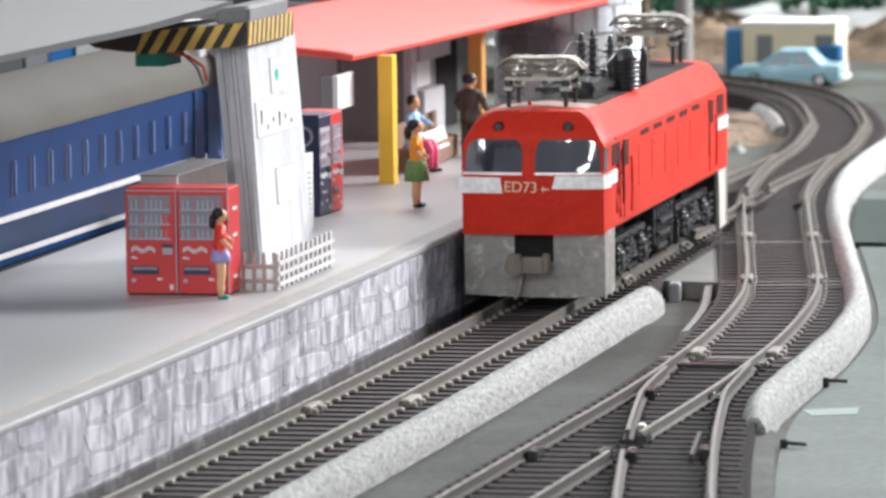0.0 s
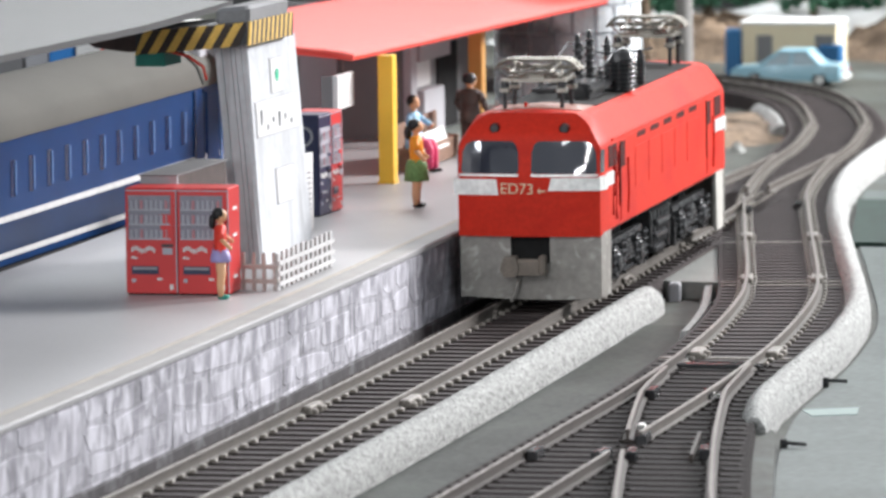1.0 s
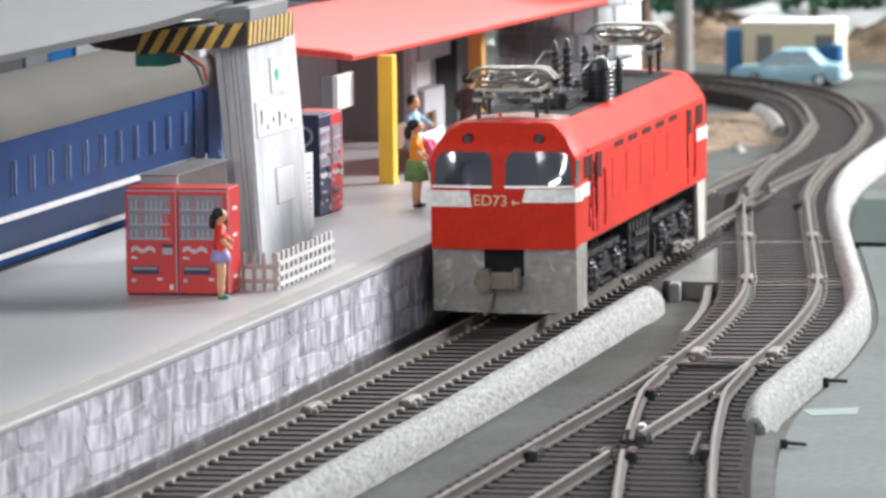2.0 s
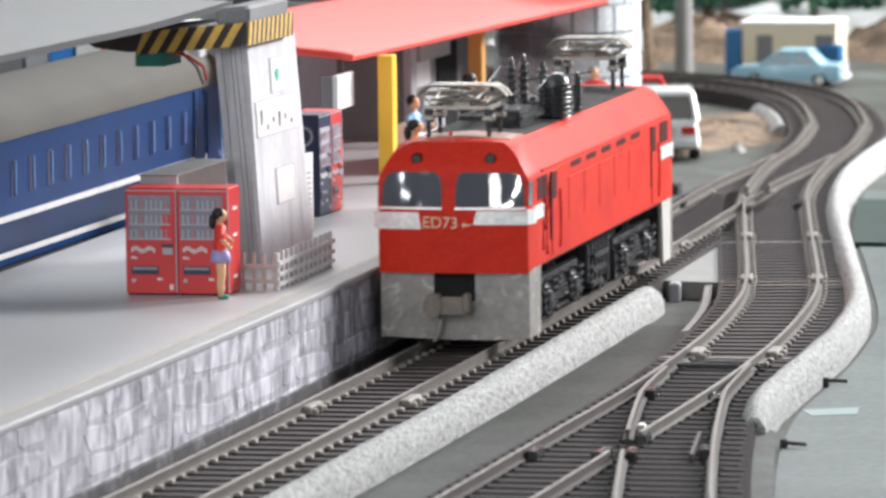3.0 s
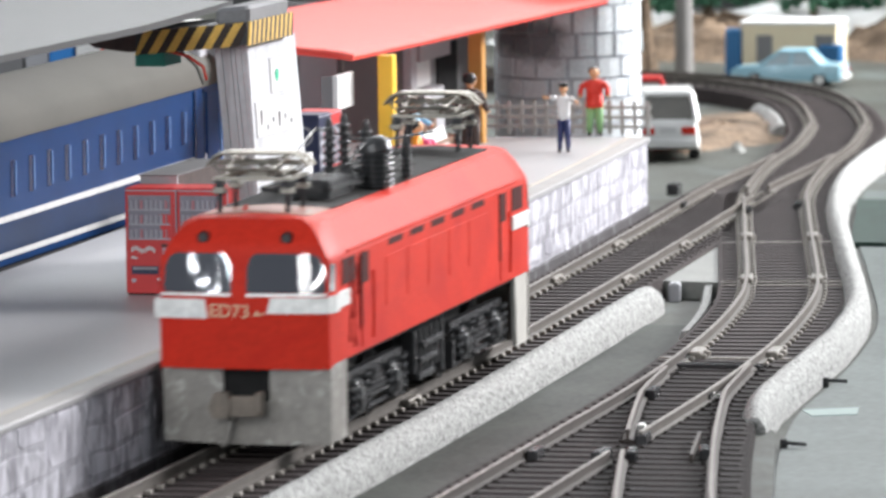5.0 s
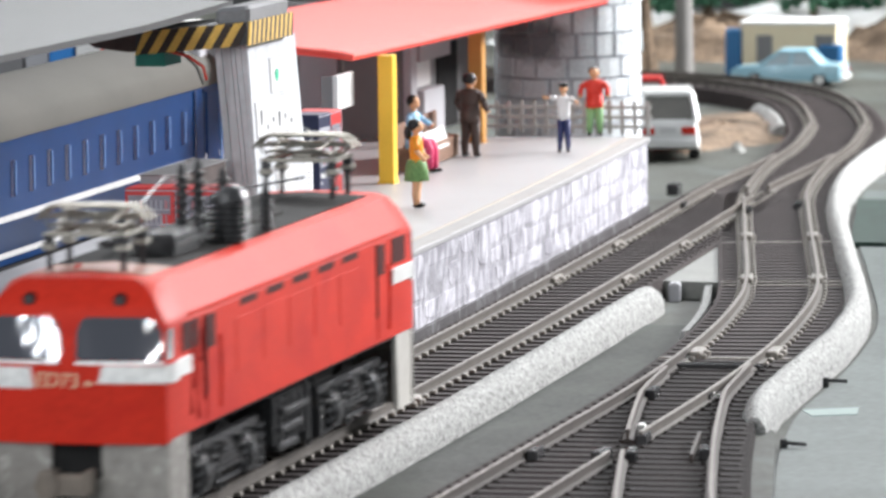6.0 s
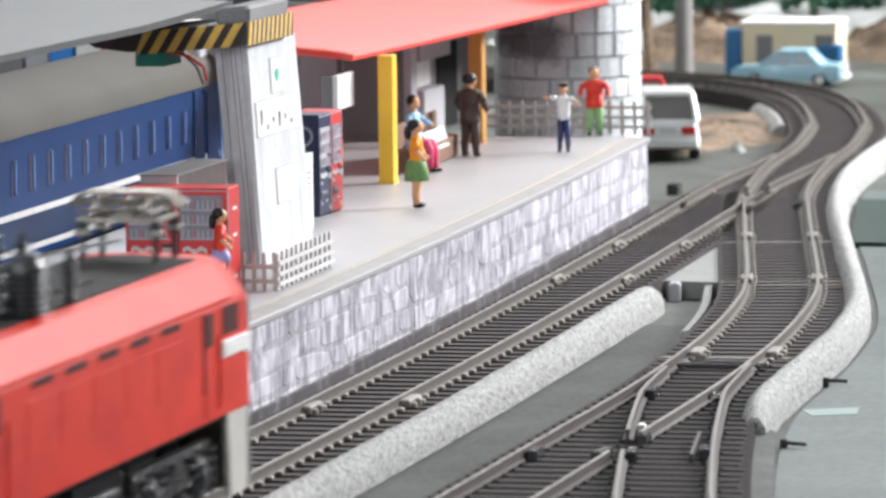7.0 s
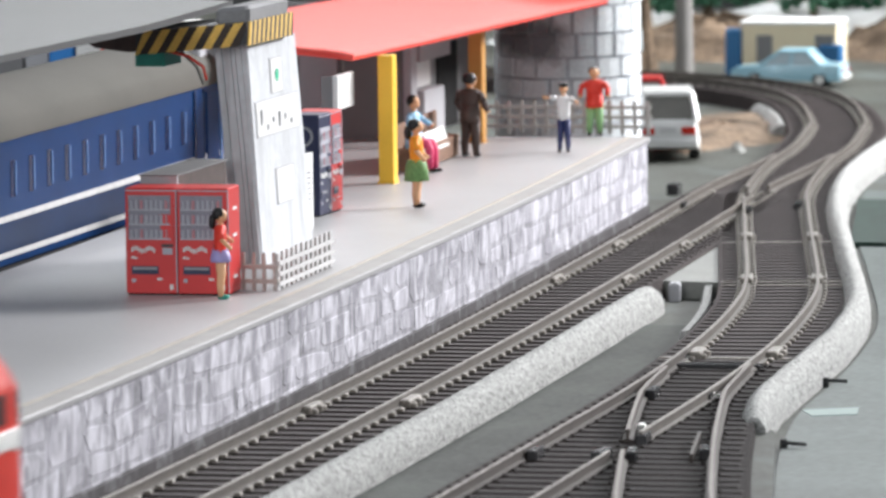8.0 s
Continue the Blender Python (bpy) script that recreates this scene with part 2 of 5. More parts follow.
RAIL_OUT = [(-1.05, -2.5), (1.05, -2.5), (1.05, -2.15), (0.3, -1.9), (0.3, -0.9), (0.46, -0.7), (0.46, -0.04), (-0.46, -0.04), (-0.46, -0.7), (-0.3, -0.9), (-0.3, -1.9), (-1.05, -2.15)]
HEAD = [(-0.43, -0.05), (0.43, -0.05), (0.36, 0.0), (-0.36, 0.0)]

sleeper_shape = Shape().box(-15, 15, -1.5, 1.5, -4.4, -2.5, 0.15)
for sx in (-8.9, 8.9):
    for k in (-1, 1):
        sleeper_shape.box(sx + k * 1.75 - 0.65, sx + k * 1.75 + 0.65, -1.1, 1.1, -2.6, -1.75, 0.25)


def bright_chairs(me):
    """The rail chairs stand above the sleeper; their tan is lightened for caught light."""
    me.materials.append(CHAIR)
    for f in me.polygons:
        if f.center.z > -2.45 * MM:
            f.material_index = 1
    return me


SLEEPER_MESH = bright_chairs(sleeper_shape.mesh("sleeper", SLEEPER))
PITCH = 7.6


# Darker turnout copies: rust on the rails, weaker near light put into the colours.
RAIL_DIM = mat("turnout_rail_rusty_dim", (0.055, 0.044, 0.038), 0.65, metal=0.1, vary=0.3, scale=150)
RAIL_DIM_TOP = mat("turnout_rail_head", (0.12, 0.1, 0.088), 0.45, metal=0.4, vary=0.3, scale=200)
TURNOUT_SLEEPER = mat("turnout_sleeper_black_brown", (0.027, 0.022, 0.021), 0.7, vary=0.3, scale=500, bump=0.4, spec=0.1)
TURNOUT_BED = mat("turnout_bed_black_brown", (0.024, 0.02, 0.019), 0.85, vary=0.35, scale=250, bump=0.5, spec=0.1)


def rail(parent, path, side=RAIL, top=RAIL_TOP):
    r = part("rail", Shape().sweep(rise(path, 0), RAIL_OUT), side, parent)
    part("rail_head", Shape().sweep(rise(path, 0), HEAD), top, r, "worn bright rail top")
    return r


def sleepers(parent, path, skip=lambda p: False):
    for a, b in zip(path, path[1:]):
        if skip(a):
            continue
        ob = new("sleeper", SLEEPER_MESH)
        ob.parent = parent
        t = b - a
        ob.matrix_basis = pose(a.x * MM, a.y * MM, 0, 0, 0, math.degrees(math.atan2(t.y, t.x)) - 90 + random.uniform(-0.6, 0.6))


def bed(parent, path, half=16.0, top=-2.9, material=BED):
    part("track_bed", Shape().sweep(rise(path, 0), [(-half - 1, GZ), (half + 1, GZ), (half, top), (-half, top)]), material, parent, "dark brown track bed")


def joiner(parent, x, y, turn):
    j = Shape().box(-1.5, 1.5, -5.5, 5.5, -2.4, -0.75, 0.35)
    for s in (-1, 1):
        for d in (-3.4, 0.6, 3.6):
            j.box(s * 1.9 - 0.7, s * 1.9 + 0.7, d - 1.0, d + 1.0, -2.5, -0.9 - 0.15 * abs(d), 0.3)
    part("rail_joiner", j, CHAIR, parent, "worn metal rail joiner with lugs", at=pose(x * MM, y * MM, 0, 0, 0, turn))


track_a = thing("platform_track", "straight model track with dark sleepers beside platform", "track", kind="structure")
main_path = spline(MAIN, 6.0)
rail(track_a, offset(main_path, -8.9))
rail(track_a, offset([p for p in main_path if p.y < 735], 8.9))
rail(track_a, offset([p for p in main_path if p.y > 756], 8.9))
bed(track_a, main_path)
sleepers(track_a, [p for p in spline(MAIN, PITCH) if p.y < 770])
track_b = thing("curved_track", "curving model track with a turnout", "track", kind="structure")
second_path = spline(SECOND, 6.0)
rail(track_b, offset([p for p in second_path if p.y < 362], -8.9), RAIL_DIM, RAIL_DIM_TOP)
rail(track_b, offset([p for p in second_path if 356 < p.y < 738], -8.9))
rail(track_b, offset([p for p in second_path if p.y > 752], -8.9))
rail(track_b, offset([p for p in second_path if p.y < 190], 8.9), RAIL_DIM, RAIL_DIM_TOP)
rail(track_b, offset([p for p in second_path if p.y > 212], 8.9))
bed(track_b, second_path, 16.0, -2.82)
sleepers(track_b, spline(SECOND, PITCH), lambda p: 95 < p.y < 350)
track_c = thing("branch_track", "diverging model track of the turnout", "track", kind="structure")
branch_path = spline(BRANCH, 6.0)
rail(track_c, offset([p for p in branch_path if p.y < 196], 8.9), RAIL_DIM, RAIL_DIM_TOP)
rail(track_c, offset([p for p in branch_path if 218 < p.y < 330], 8.9), RAIL_DIM, RAIL_DIM_TOP)
rail(track_c, offset([p for p in branch_path if p.y < 335], -8.9), RAIL_DIM, RAIL_DIM_TOP)
bed(track_c, branch_path, 16.0, -2.76, TURNOUT_BED)
sleepers(track_c, [p for p in spline(BRANCH, PITCH) if p.y < 95])
y = 98.0
while y < 350:
    near = min(branch_path, key=lambda p: abs(p.y - y))
    reach = max(62.0, near.x) + 15.0
    long_sleeper = Shape().box(61.8 - 15, reach, y - 1.5, y + 1.5, -4.4, -2.5, 0.15)
    for xr in (52.9, 70.7, near.x - 8.9, near.x + 8.9):
        for k in (-1, 1):
            long_sleeper.box(xr + k * 1.4 - 0.4, xr + k * 1.4 + 0.4, y - 0.8, y + 0.8, -2.6, -2.2, 0.1)
    part("sleeper", long_sleeper, TURNOUT_SLEEPER, track_c)
    y += PITCH

# joiners, black blocks added to draw the turnout's dark slots, and the tie bar
for par, x, y, turn in ((track_b, 52.4, 364, 4), (track_b, 69.4, 367, 4), (track_b, 33.2, 521, 10), (track_b, 50.6, 523, 10), (track_b, 12.2, 628, 11), (track_b, 29.8, 630, 11),
                        (track_a, -15.2, 515, 2), (track_a, 2.4, 517, 2), (track_a, 9, 270, 0), (track_a, -9.0, 256, 0), (track_a, -18.5, 602, 2), (track_a, -1.0, 604, 2)):
    joiner(par, x, y, turn)
for x, y, turn in ((54.6, 192, 0), (68, 192, -5), (74, 193, 10), (87.5, 199, 12), (71, 218, 3), (57.5, 291, 3), (70, 288, 5)):
    part("turnout_slot", Shape().box(-1.1, 1.1, -4, 4, -2.6, -0.5, 0.3), BLACK, track_c, "black block standing for a dark slot in the turnout", at=pose(x * MM, y * MM, 0, 0, 0, turn))
for x, y in ((56.5, 292.7), (70.1, 291.6), (66.6, 237.0), (49.8, 358.5)):
    part("contact_tab", Shape().box(-0.9, 0.9, -1.6, 1.6, -2.5, -1.2, 0.3).box(0.9, 2.0, -0.7, 0.5, -2.4, -1.7, 0.2), SILVER, track_c, "bright metal contact tab", at=pose(x * MM, y * MM, 0, 0, 0, 12))
for pts in (((81.2, 225), (84.2, 205), (86.6, 190)),):
    guard = [Vector(p) for p in pts]
    part("check_rail", Shape().sweep(rise(guard, 0), [(-0.35, -2.5), (0.35, -2.5), (0.35, -0.9), (-0.35, -0.9)]), RAIL_DIM, track_c, "short worn check rail")
for x, y in ((-23, 714), (-1.5, 700), (9.5, 718)):
    part("turnout_slot", Shape().box(-1.1, 1.1, -4, 4, -2.6, -0.5, 0.3), BLACK, track_b, "black block standing for a dark slot in the turnout", at=pose(x * MM, y * MM, 0, 0, 0, 8))
for y, xc, turn in ((516.0, 43.0, 9.5), (524.0, 41.4, 9.5), (622.0, 22.2, 11.0), (362.0, 59.3, 2.5)):
    part("section_end", Shape().box(-15.2, 15.2, -0.9, 0.9, -4.0, -2.3, 0.2), CHAIR, track_b, "pale worn end sleeper of a track section", at=pose(xc * MM, y * MM, 0, 0, 0, turn))
part("tie_bar", Shape().box(52, 71, 342.5, 346, -3.2, -1.5, 0.3), BLACK, track_b, "black turnout tie bar")
part("board_edge", Shape().sweep(rise(offset([p for p in second_path if 430 < p.y < 572], -18.2), 0), [(-2.4, GZ), (0.5, GZ), (0.5, -4.2), (-1.4, -4.5)]), SHOULDER, track_b, "pale board edge")

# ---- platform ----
# Grime along the wall foot, darkened further by shade painted into it.
GRIME_SHADE = brushed(mat("wall_foot_grime_shade", (0.06, 0.055, 0.058), 0.85, vary=0.35, scale=160, bump=0.4), (150, 150, 90), (0.16, 0.155, 0.165), 0.52, 0.7)
PZ = 16.9
PLAT_FAR = 724.0
front = [Vector((-20.0 + main_x(y), y)) for y in range(-80, 721, 20)] + [Vector((-20.0 + main_x(PLAT_FAR), PLAT_FAR))]
platform = thing("platform", "grey station platform with white-brushed stone wall", "platform", kind="structure")
part("deck", Shape().sweep(rise(front, 0), [(0.6, PZ - 1.2), (0.6, PZ - 0.3), (0.3, PZ), (-83.2, PZ), (-83.2, PZ - 1.2)]), PLATFORM, platform)
part("core", Shape().sweep(rise(front, 0), [(-0.2, GZ), (-0.2, PZ - 1.2), (-82.8, PZ - 1.2), (-82.8, GZ)]), MORTAR, platform, "grey painted wall behind the stones")
part("wall_foot", Shape().sweep(rise(front, 0), [(-0.4, GZ), (0.35, GZ), (0.35, -2.6), (-0.4, -1.9)]), GRIME_SHADE, platform, "dark foot of the wall, grime and painted shade")
part("edge_band", Shape().sweep(rise(front, 0), [(-4.6, PZ), (0.35, PZ), (0.3, PZ + 0.06), (-4.6, PZ + 0.06)]), EDGE, platform, "tan edge band")
part("edge_line", Shape().sweep(rise(front, 0), [(-5.9, PZ), (-4.7, PZ), (-4.7, PZ + 0.08), (-5.9, PZ + 0.08)]), LINE, platform, "cream safety line")
part("rear_deck", Shape().box(-240, -104.0, 552, PLAT_FAR + 90, PZ - 1.2, PZ - 0.02), PLATFORM, platform)


# ---- locomotive ----
GLASS = bpy.data.materials.new("dark_window_glass")
GLASS.use_nodes = True
_b = GLASS.node_tree.nodes["Principled BSDF"]
_b.inputs["Base Color"].default_value = (0.03, 0.033, 0.048, 1)
_b.inputs["Roughness"].default_value = 0.06
_n = GLASS.node_tree.nodes.new("ShaderNodeTexNoise")
_n.inputs["Scale"].default_value = 38.0
_n.inputs["Detail"].default_value = 1.0
_c = GLASS.node_tree.nodes.new("ShaderNodeTexCoord")
GLASS.node_tree.links.new(_c.outputs["Object"], _n.inputs["Vector"])
_p = GLASS.node_tree.nodes.new("ShaderNodeBump")
_p.inputs["Strength"].default_value = 0.3
_p.inputs["Distance"].default_value = 0.008
GLASS.node_tree.links.new(_n.outputs["Fac"], _p.inputs["Height"])
GLASS.node_tree.links.new(_p.outputs[0], _b.inputs["Normal"])
_b.inputs["Specular IOR Level"].default_value = 1.0
_b.inputs["Coat Weight"].default_value = 0.5
COUPLER = mat("coupler_brown_grey", (0.2, 0.17, 0.14), 0.5, vary=0.3, scale=300, bump=0.4)
LETTER = mat("cream_lettering", (0.75, 0.6, 0.4), 0.5, vary=0.15, scale=900)
DECK = mat("roof_deck_pink_tan", (0.36, 0.17, 0.13), 0.5, vary=0.35, scale=260, bump=0.5)
DRIP = mat("thick_red_drip", (0.3, 0.012, 0.01), 0.18, vary=0.2, scale=500)
# Apron grey made paler: the light on the rear side plates is painted in.
SKIRT_LIT = mat("skirt_grey_lit", (0.52, 0.5, 0.46), 0.45, vary=0.12, scale=200, bump=0.3)
LOCO_L, LOCO_W = 183.0, 35.6


def text_part(words, size, material, parent, at, label=""):
    cu = bpy.data.curves.new("lettering", "FONT")
    cu.body, cu.size, cu.extrude = words, size * MM, 0.05 * MM
    tmp = bpy.data.objects.new("lettering", cu)
    scene.collection.objects.link(tmp)
    me = bpy.data.meshes.new_from_object(tmp.evaluated_get(bpy.context.evaluated_depsgraph_get()))
    bpy.data.objects.remove(tmp)
    bpy.data.curves.remove(cu)
    me.materials.clear()
    me.materials.append(material)
    ob = new("lettering", me)
    ob.parent = parent
    ob.matrix_basis = at
    return tagged(ob, label)


def nose_y(x, z):
    """Depth of the cab front: bowed in plan, leaning back above the waist, rounded over at the brow."""
    y = -1.4 + 1.4 * (abs(x) / 17.4) ** 2
    if z > 31:
        y += (z - 31) * 0.14
    if z > 39.5:
        y += (z - 39.5) ** 2 * 0.1
    return y


def cab_end(loco, sign):
    """One cab: faceted corner and bowed front. sign 1: front end, -1: rear end, mirrored."""
    def place(p):
        return (p[0], p[1] if sign > 0 else LOCO_L - p[1], p[2])

    def half_at(z):
        if z <= 38:
            return 17.3
        return 17.3 - (z - 38) * 0.56 - max(0, z - 42.5) ** 2 * 0.2

    zs = [17.5, 22, 28.0, 31.2, 32.2, 34.5, 36.6, 37.9, 39.2, 40.4, 41.4, 42.6, 44.0, 45.1, 45.9]
    us = [-1, -0.92, -0.8, -0.6, -0.35, -0.12, 0.12, 0.35, 0.6, 0.8, 0.92, 1]

    def side_at(z):
        if z <= 37.9:
            return 17.8
        if z <= 39.2:
            return 17.8 - 0.4 * (z - 37.9) / 1.3
        return 17.4 - 3.6 * (z - 39.2) / 5.9 if z < 45.1 else 13.8 - 1.6 * (z - 45.1) / 0.8
    rows = []
    for z in zs:
        h = half_at(z)
        low = 0.9 if z < 18 else 0.0
        row = [place((u * h, nose_y(u * h, z), z - low)) for u in us]
        s = side_at(z)
        yb = 2.4 + (nose_y(0, z) + 1.3) * 0.85
        row = [place((-s, max(14.0, yb), z)), place((-s, yb, z))] + row + [place((s, yb, z)), place((s, max(14.0, yb), z))]
        rows.append(row)
    sh = Shape()
    n = len(rows[0])
    sh.add([p for r in rows for p in r], [(i * n + k, i * n + k + 1, (i + 1) * n + k + 1, (i + 1) * n + k) for i in range(len(rows) - 1) for k in range(n - 1)])
    k = (len(rows) - 1) * n
    mid = len(sh.v)
    sh.add([place((0, 14.0, 46.6)), place((0, 8.0, 46.5))], [])
    sh.f += [(k + q, k + q + 1, mid + 1) for q in range(2, n - 3)] + [(k, k + 1, mid), (k + 1, k + 2, mid + 1), (k + 1, mid + 1, mid), (n + k - 3, n + k - 2, mid + 1), (n + k - 2, mid, mid + 1), (n + k - 2, n + k - 1, mid)]
    cab = part("cab", sh, RED, loco, "red bowed cab end", smooth=0.42)

    def patch(name, xz, out, thick, material, label, parent=cab, nx=7):
        """A plate that lies on the bowed front between left and right edges given per height."""
        sh = Shape()
        front_rows, back_rows = [], []
        for z, xa, xb in xz:
            fr = [(xa + (xb - xa) * k / (nx - 1)) for k in range(nx)]
            front_rows.append([place((x, nose_y(x, z) - out, z)) for x in fr])
            back_rows.append([place((x, nose_y(x, z) - out + thick, z)) for x in fr])
        m = len(xz)
        ring = lambda rows: [p for r in rows for p in r]
        vs = ring(front_rows) + ring(back_rows)
        o = m * nx
        fs = [(i * nx + k, i * nx + k + 1, (i + 1) * nx + k + 1, (i + 1) * nx + k) for i in range(m - 1) for k in range(nx - 1)]
        fs += [(o + (i + 1) * nx + k, o + (i + 1) * nx + k + 1, o + i * nx + k + 1, o + i * nx + k) for i in range(m - 1) for k in range(nx - 1)]
        for i in range(m - 1):
            for k in (0, nx - 1):
                fs.append((i * nx + k, (i + 1) * nx + k, o + (i + 1) * nx + k, o + i * nx + k))
        for i in (0, m - 1):
            fs += [(i * nx + k, i * nx + k + 1, o + i * nx + k + 1, o + i * nx + k) for k in range(nx - 1)]
        return part(name, sh.add(vs, fs), material, parent, label)

    for s in (-1, 1):
        mid = -0.8
        lo = [(31.7, 1.9, 16.2), (32.4, 1.5, 16.6), (36.8, 1.6, 16.3), (38.6, 2.2, 15.4), (39.5, 3.2, 13.8)]
        patch("windscreen", [(z, mid + s * a, s * b) for z, a, b in lo], 0.12, 0.3, GLASS, "dark wavy clear-plastic windscreen")
        patch("window_bead", [(31.1, mid + s * 1.6, s * 16.9), (31.6, mid + s * 1.6, s * 16.9)], 0.5, 0.6, SILVER, "silver bead under windscreen")
        patch("silver_band", [(26.6, -7.2, -18.3), (28.4, -7.5, -18.4), (30.4, -7.8, -18.4)] if s < 0 else [(27.7, 4.9, 17.4), (29.2, 5.3, 17.4), (30.8, 5.7, 17.4)], 0.3, 0.45, SILVER, "crinkled silver band")
        sh2 = Shape().loft([[place((s * 17.2, -0.3, z)), place((s * 18.2, 2.6, z)), place((s * 18.3, 5.0, z)), place((s * 17.3, 5.2, z)), place((s * 16.6, 0.8, z))] for z in (27.7, 31.1)])
        part("silver_corner", sh2, SILVER, cab, "silver band end on the corner")
        part("corner_window", Shape().loft([[place((s * 17.45, -0.2 + q, z)), place((s * 17.92, 2.2 + q, z)), place((s * 17.6, 2.5 + q, z)), place((s * 17.0, 0.2 + q, z))] for z, q in ((32.0, 0.25), (37.4, 0.95))]), GLASS, cab)
        hy = nose_y(8.5, 42.3)
        hx = s * 8.5
        part("headlight", Shape().tube([place((hx, hy - 0.5, 42.4)), place((hx, hy + 0.8, 42.4))], [1.25, 1.35], 14), RED_DARK, cab, "round headlight ring", smooth=True)
        part("headlight_lens", Shape().tube([place((hx, hy - 0.56, 42.4)), place((hx, hy - 0.4, 42.4))], 0.9, 12), BLACK, cab, "dark lens")
    if sign > 0:
        text_part("ED73", 3.7, LETTER, cab, pose(-6.9 * MM, -1.52 * MM, 27.0 * MM, 90, 1.5, 0), "hand-painted cream class lettering")
        part("lettering_bar", Shape().box(2.3, 4.2, -1.52, -1.1, 27.4, 27.75).box(2.6, 2.95, -1.52, -1.1, 27.0, 28.2), LETTER, cab, "cream paint strokes")
    # grey apron below
    sk = part("apron", Shape().prism([(-16.9, 2.0), (-8, 1.5), (0, 1.3), (8, 1.3), (17.4, 1.6), (17.4, 17.6), (4.8, 17.6), (4.8, 10.0), (-4.8, 10.0), (-4.8, 17.6), (-16.9, 17.6)], 1, 0.6 if sign > 0 else LOCO_L - 1.6, 1.6 if sign > 0 else LOCO_L - 0.6), SKIRT, loco, "grey painted buffer apron")
    for s in (-1, 1):
        back = 11.6 if sign > 0 else 15.0
        part("apron_side", Shape().loft([[place((s * 17.0, 0.6, 1.8)), place((s * 17.4, 3.0, 1.8)), place((s * 17.7, back, 1.8)), place((s * 16.7, back, 1.8)), place((s * 16.0, 0.9, 1.8))],
                                         [place((s * 17.1, 0.6, 17.5)), place((s * 17.5, 3.2, 17.5)), place((s * 17.6, back + 1, 17.5)), place((s * 16.6, back + 1, 17.5)), place((s * 15.8, 0.9, 17.5))]]),
             SKIRT if sign > 0 else SKIRT_LIT, sk, "" if sign > 0 else "grey side plate painted lighter, as lit")
    part("pocket", Shape().box(-5.5, 5.5, *((1.7, 9) if sign > 0 else (LOCO_L - 9, LOCO_L - 1.7)), 9.4, 17.4), BLACK_MATT, loco, "dark coupler pocket")
    def span(a0, a1):
        return (a0, a1) if sign > 0 else (LOCO_L - a1, LOCO_L - a0)
    head = Shape().box(-3.4, 4.4, *span(-4.4, -1.2), 7.6, 11.4, 0.7).box(-1.8, 2.2, *span(-3, 5), 8.2, 10.8, 0.3)
    head.prism([(-6.4, 9.0), (-5.4, 7.2), (-2.6, 7.2), (-1.8, 9.4), (-2.6, 12.2), (-5.4, 12.0)], 1, *span(-5.0, -2.2)).box(3.0, 4.6, *span(-5.2, -2.0), 8.2, 12.4, 0.4)
    part("coupler", head, COUPLER, loco, "brown-grey knuckle coupler")
    part("brake_hose", Shape().tube([place((-2.0, 0.2, 8)), place((-2.6, -2.2, 6)), place((-3.2, -2.6, 3)), place((-4.2, -2.2, 1.2))], 0.45, 6), SKIRT, loco, "grey hose", smooth=True)


def insulator(parent, x, y, z, r, h, ribs, material=BLACK):
    pts, radii = [], []
    for k in range(ribs):
        z0 = z + h * k / ribs
        d = h / ribs
        for f, q in ((0.05, 0.6), (0.25, 0.62), (0.45, 1.0), (0.62, 0.98), (0.78, 0.62)):
            pts.append((x, y, z0 + d * f))
            radii.append(r * q)
    return part("insulator", Shape().tube(pts, radii, 12), material, parent, "black ribbed insulator", smooth=True)


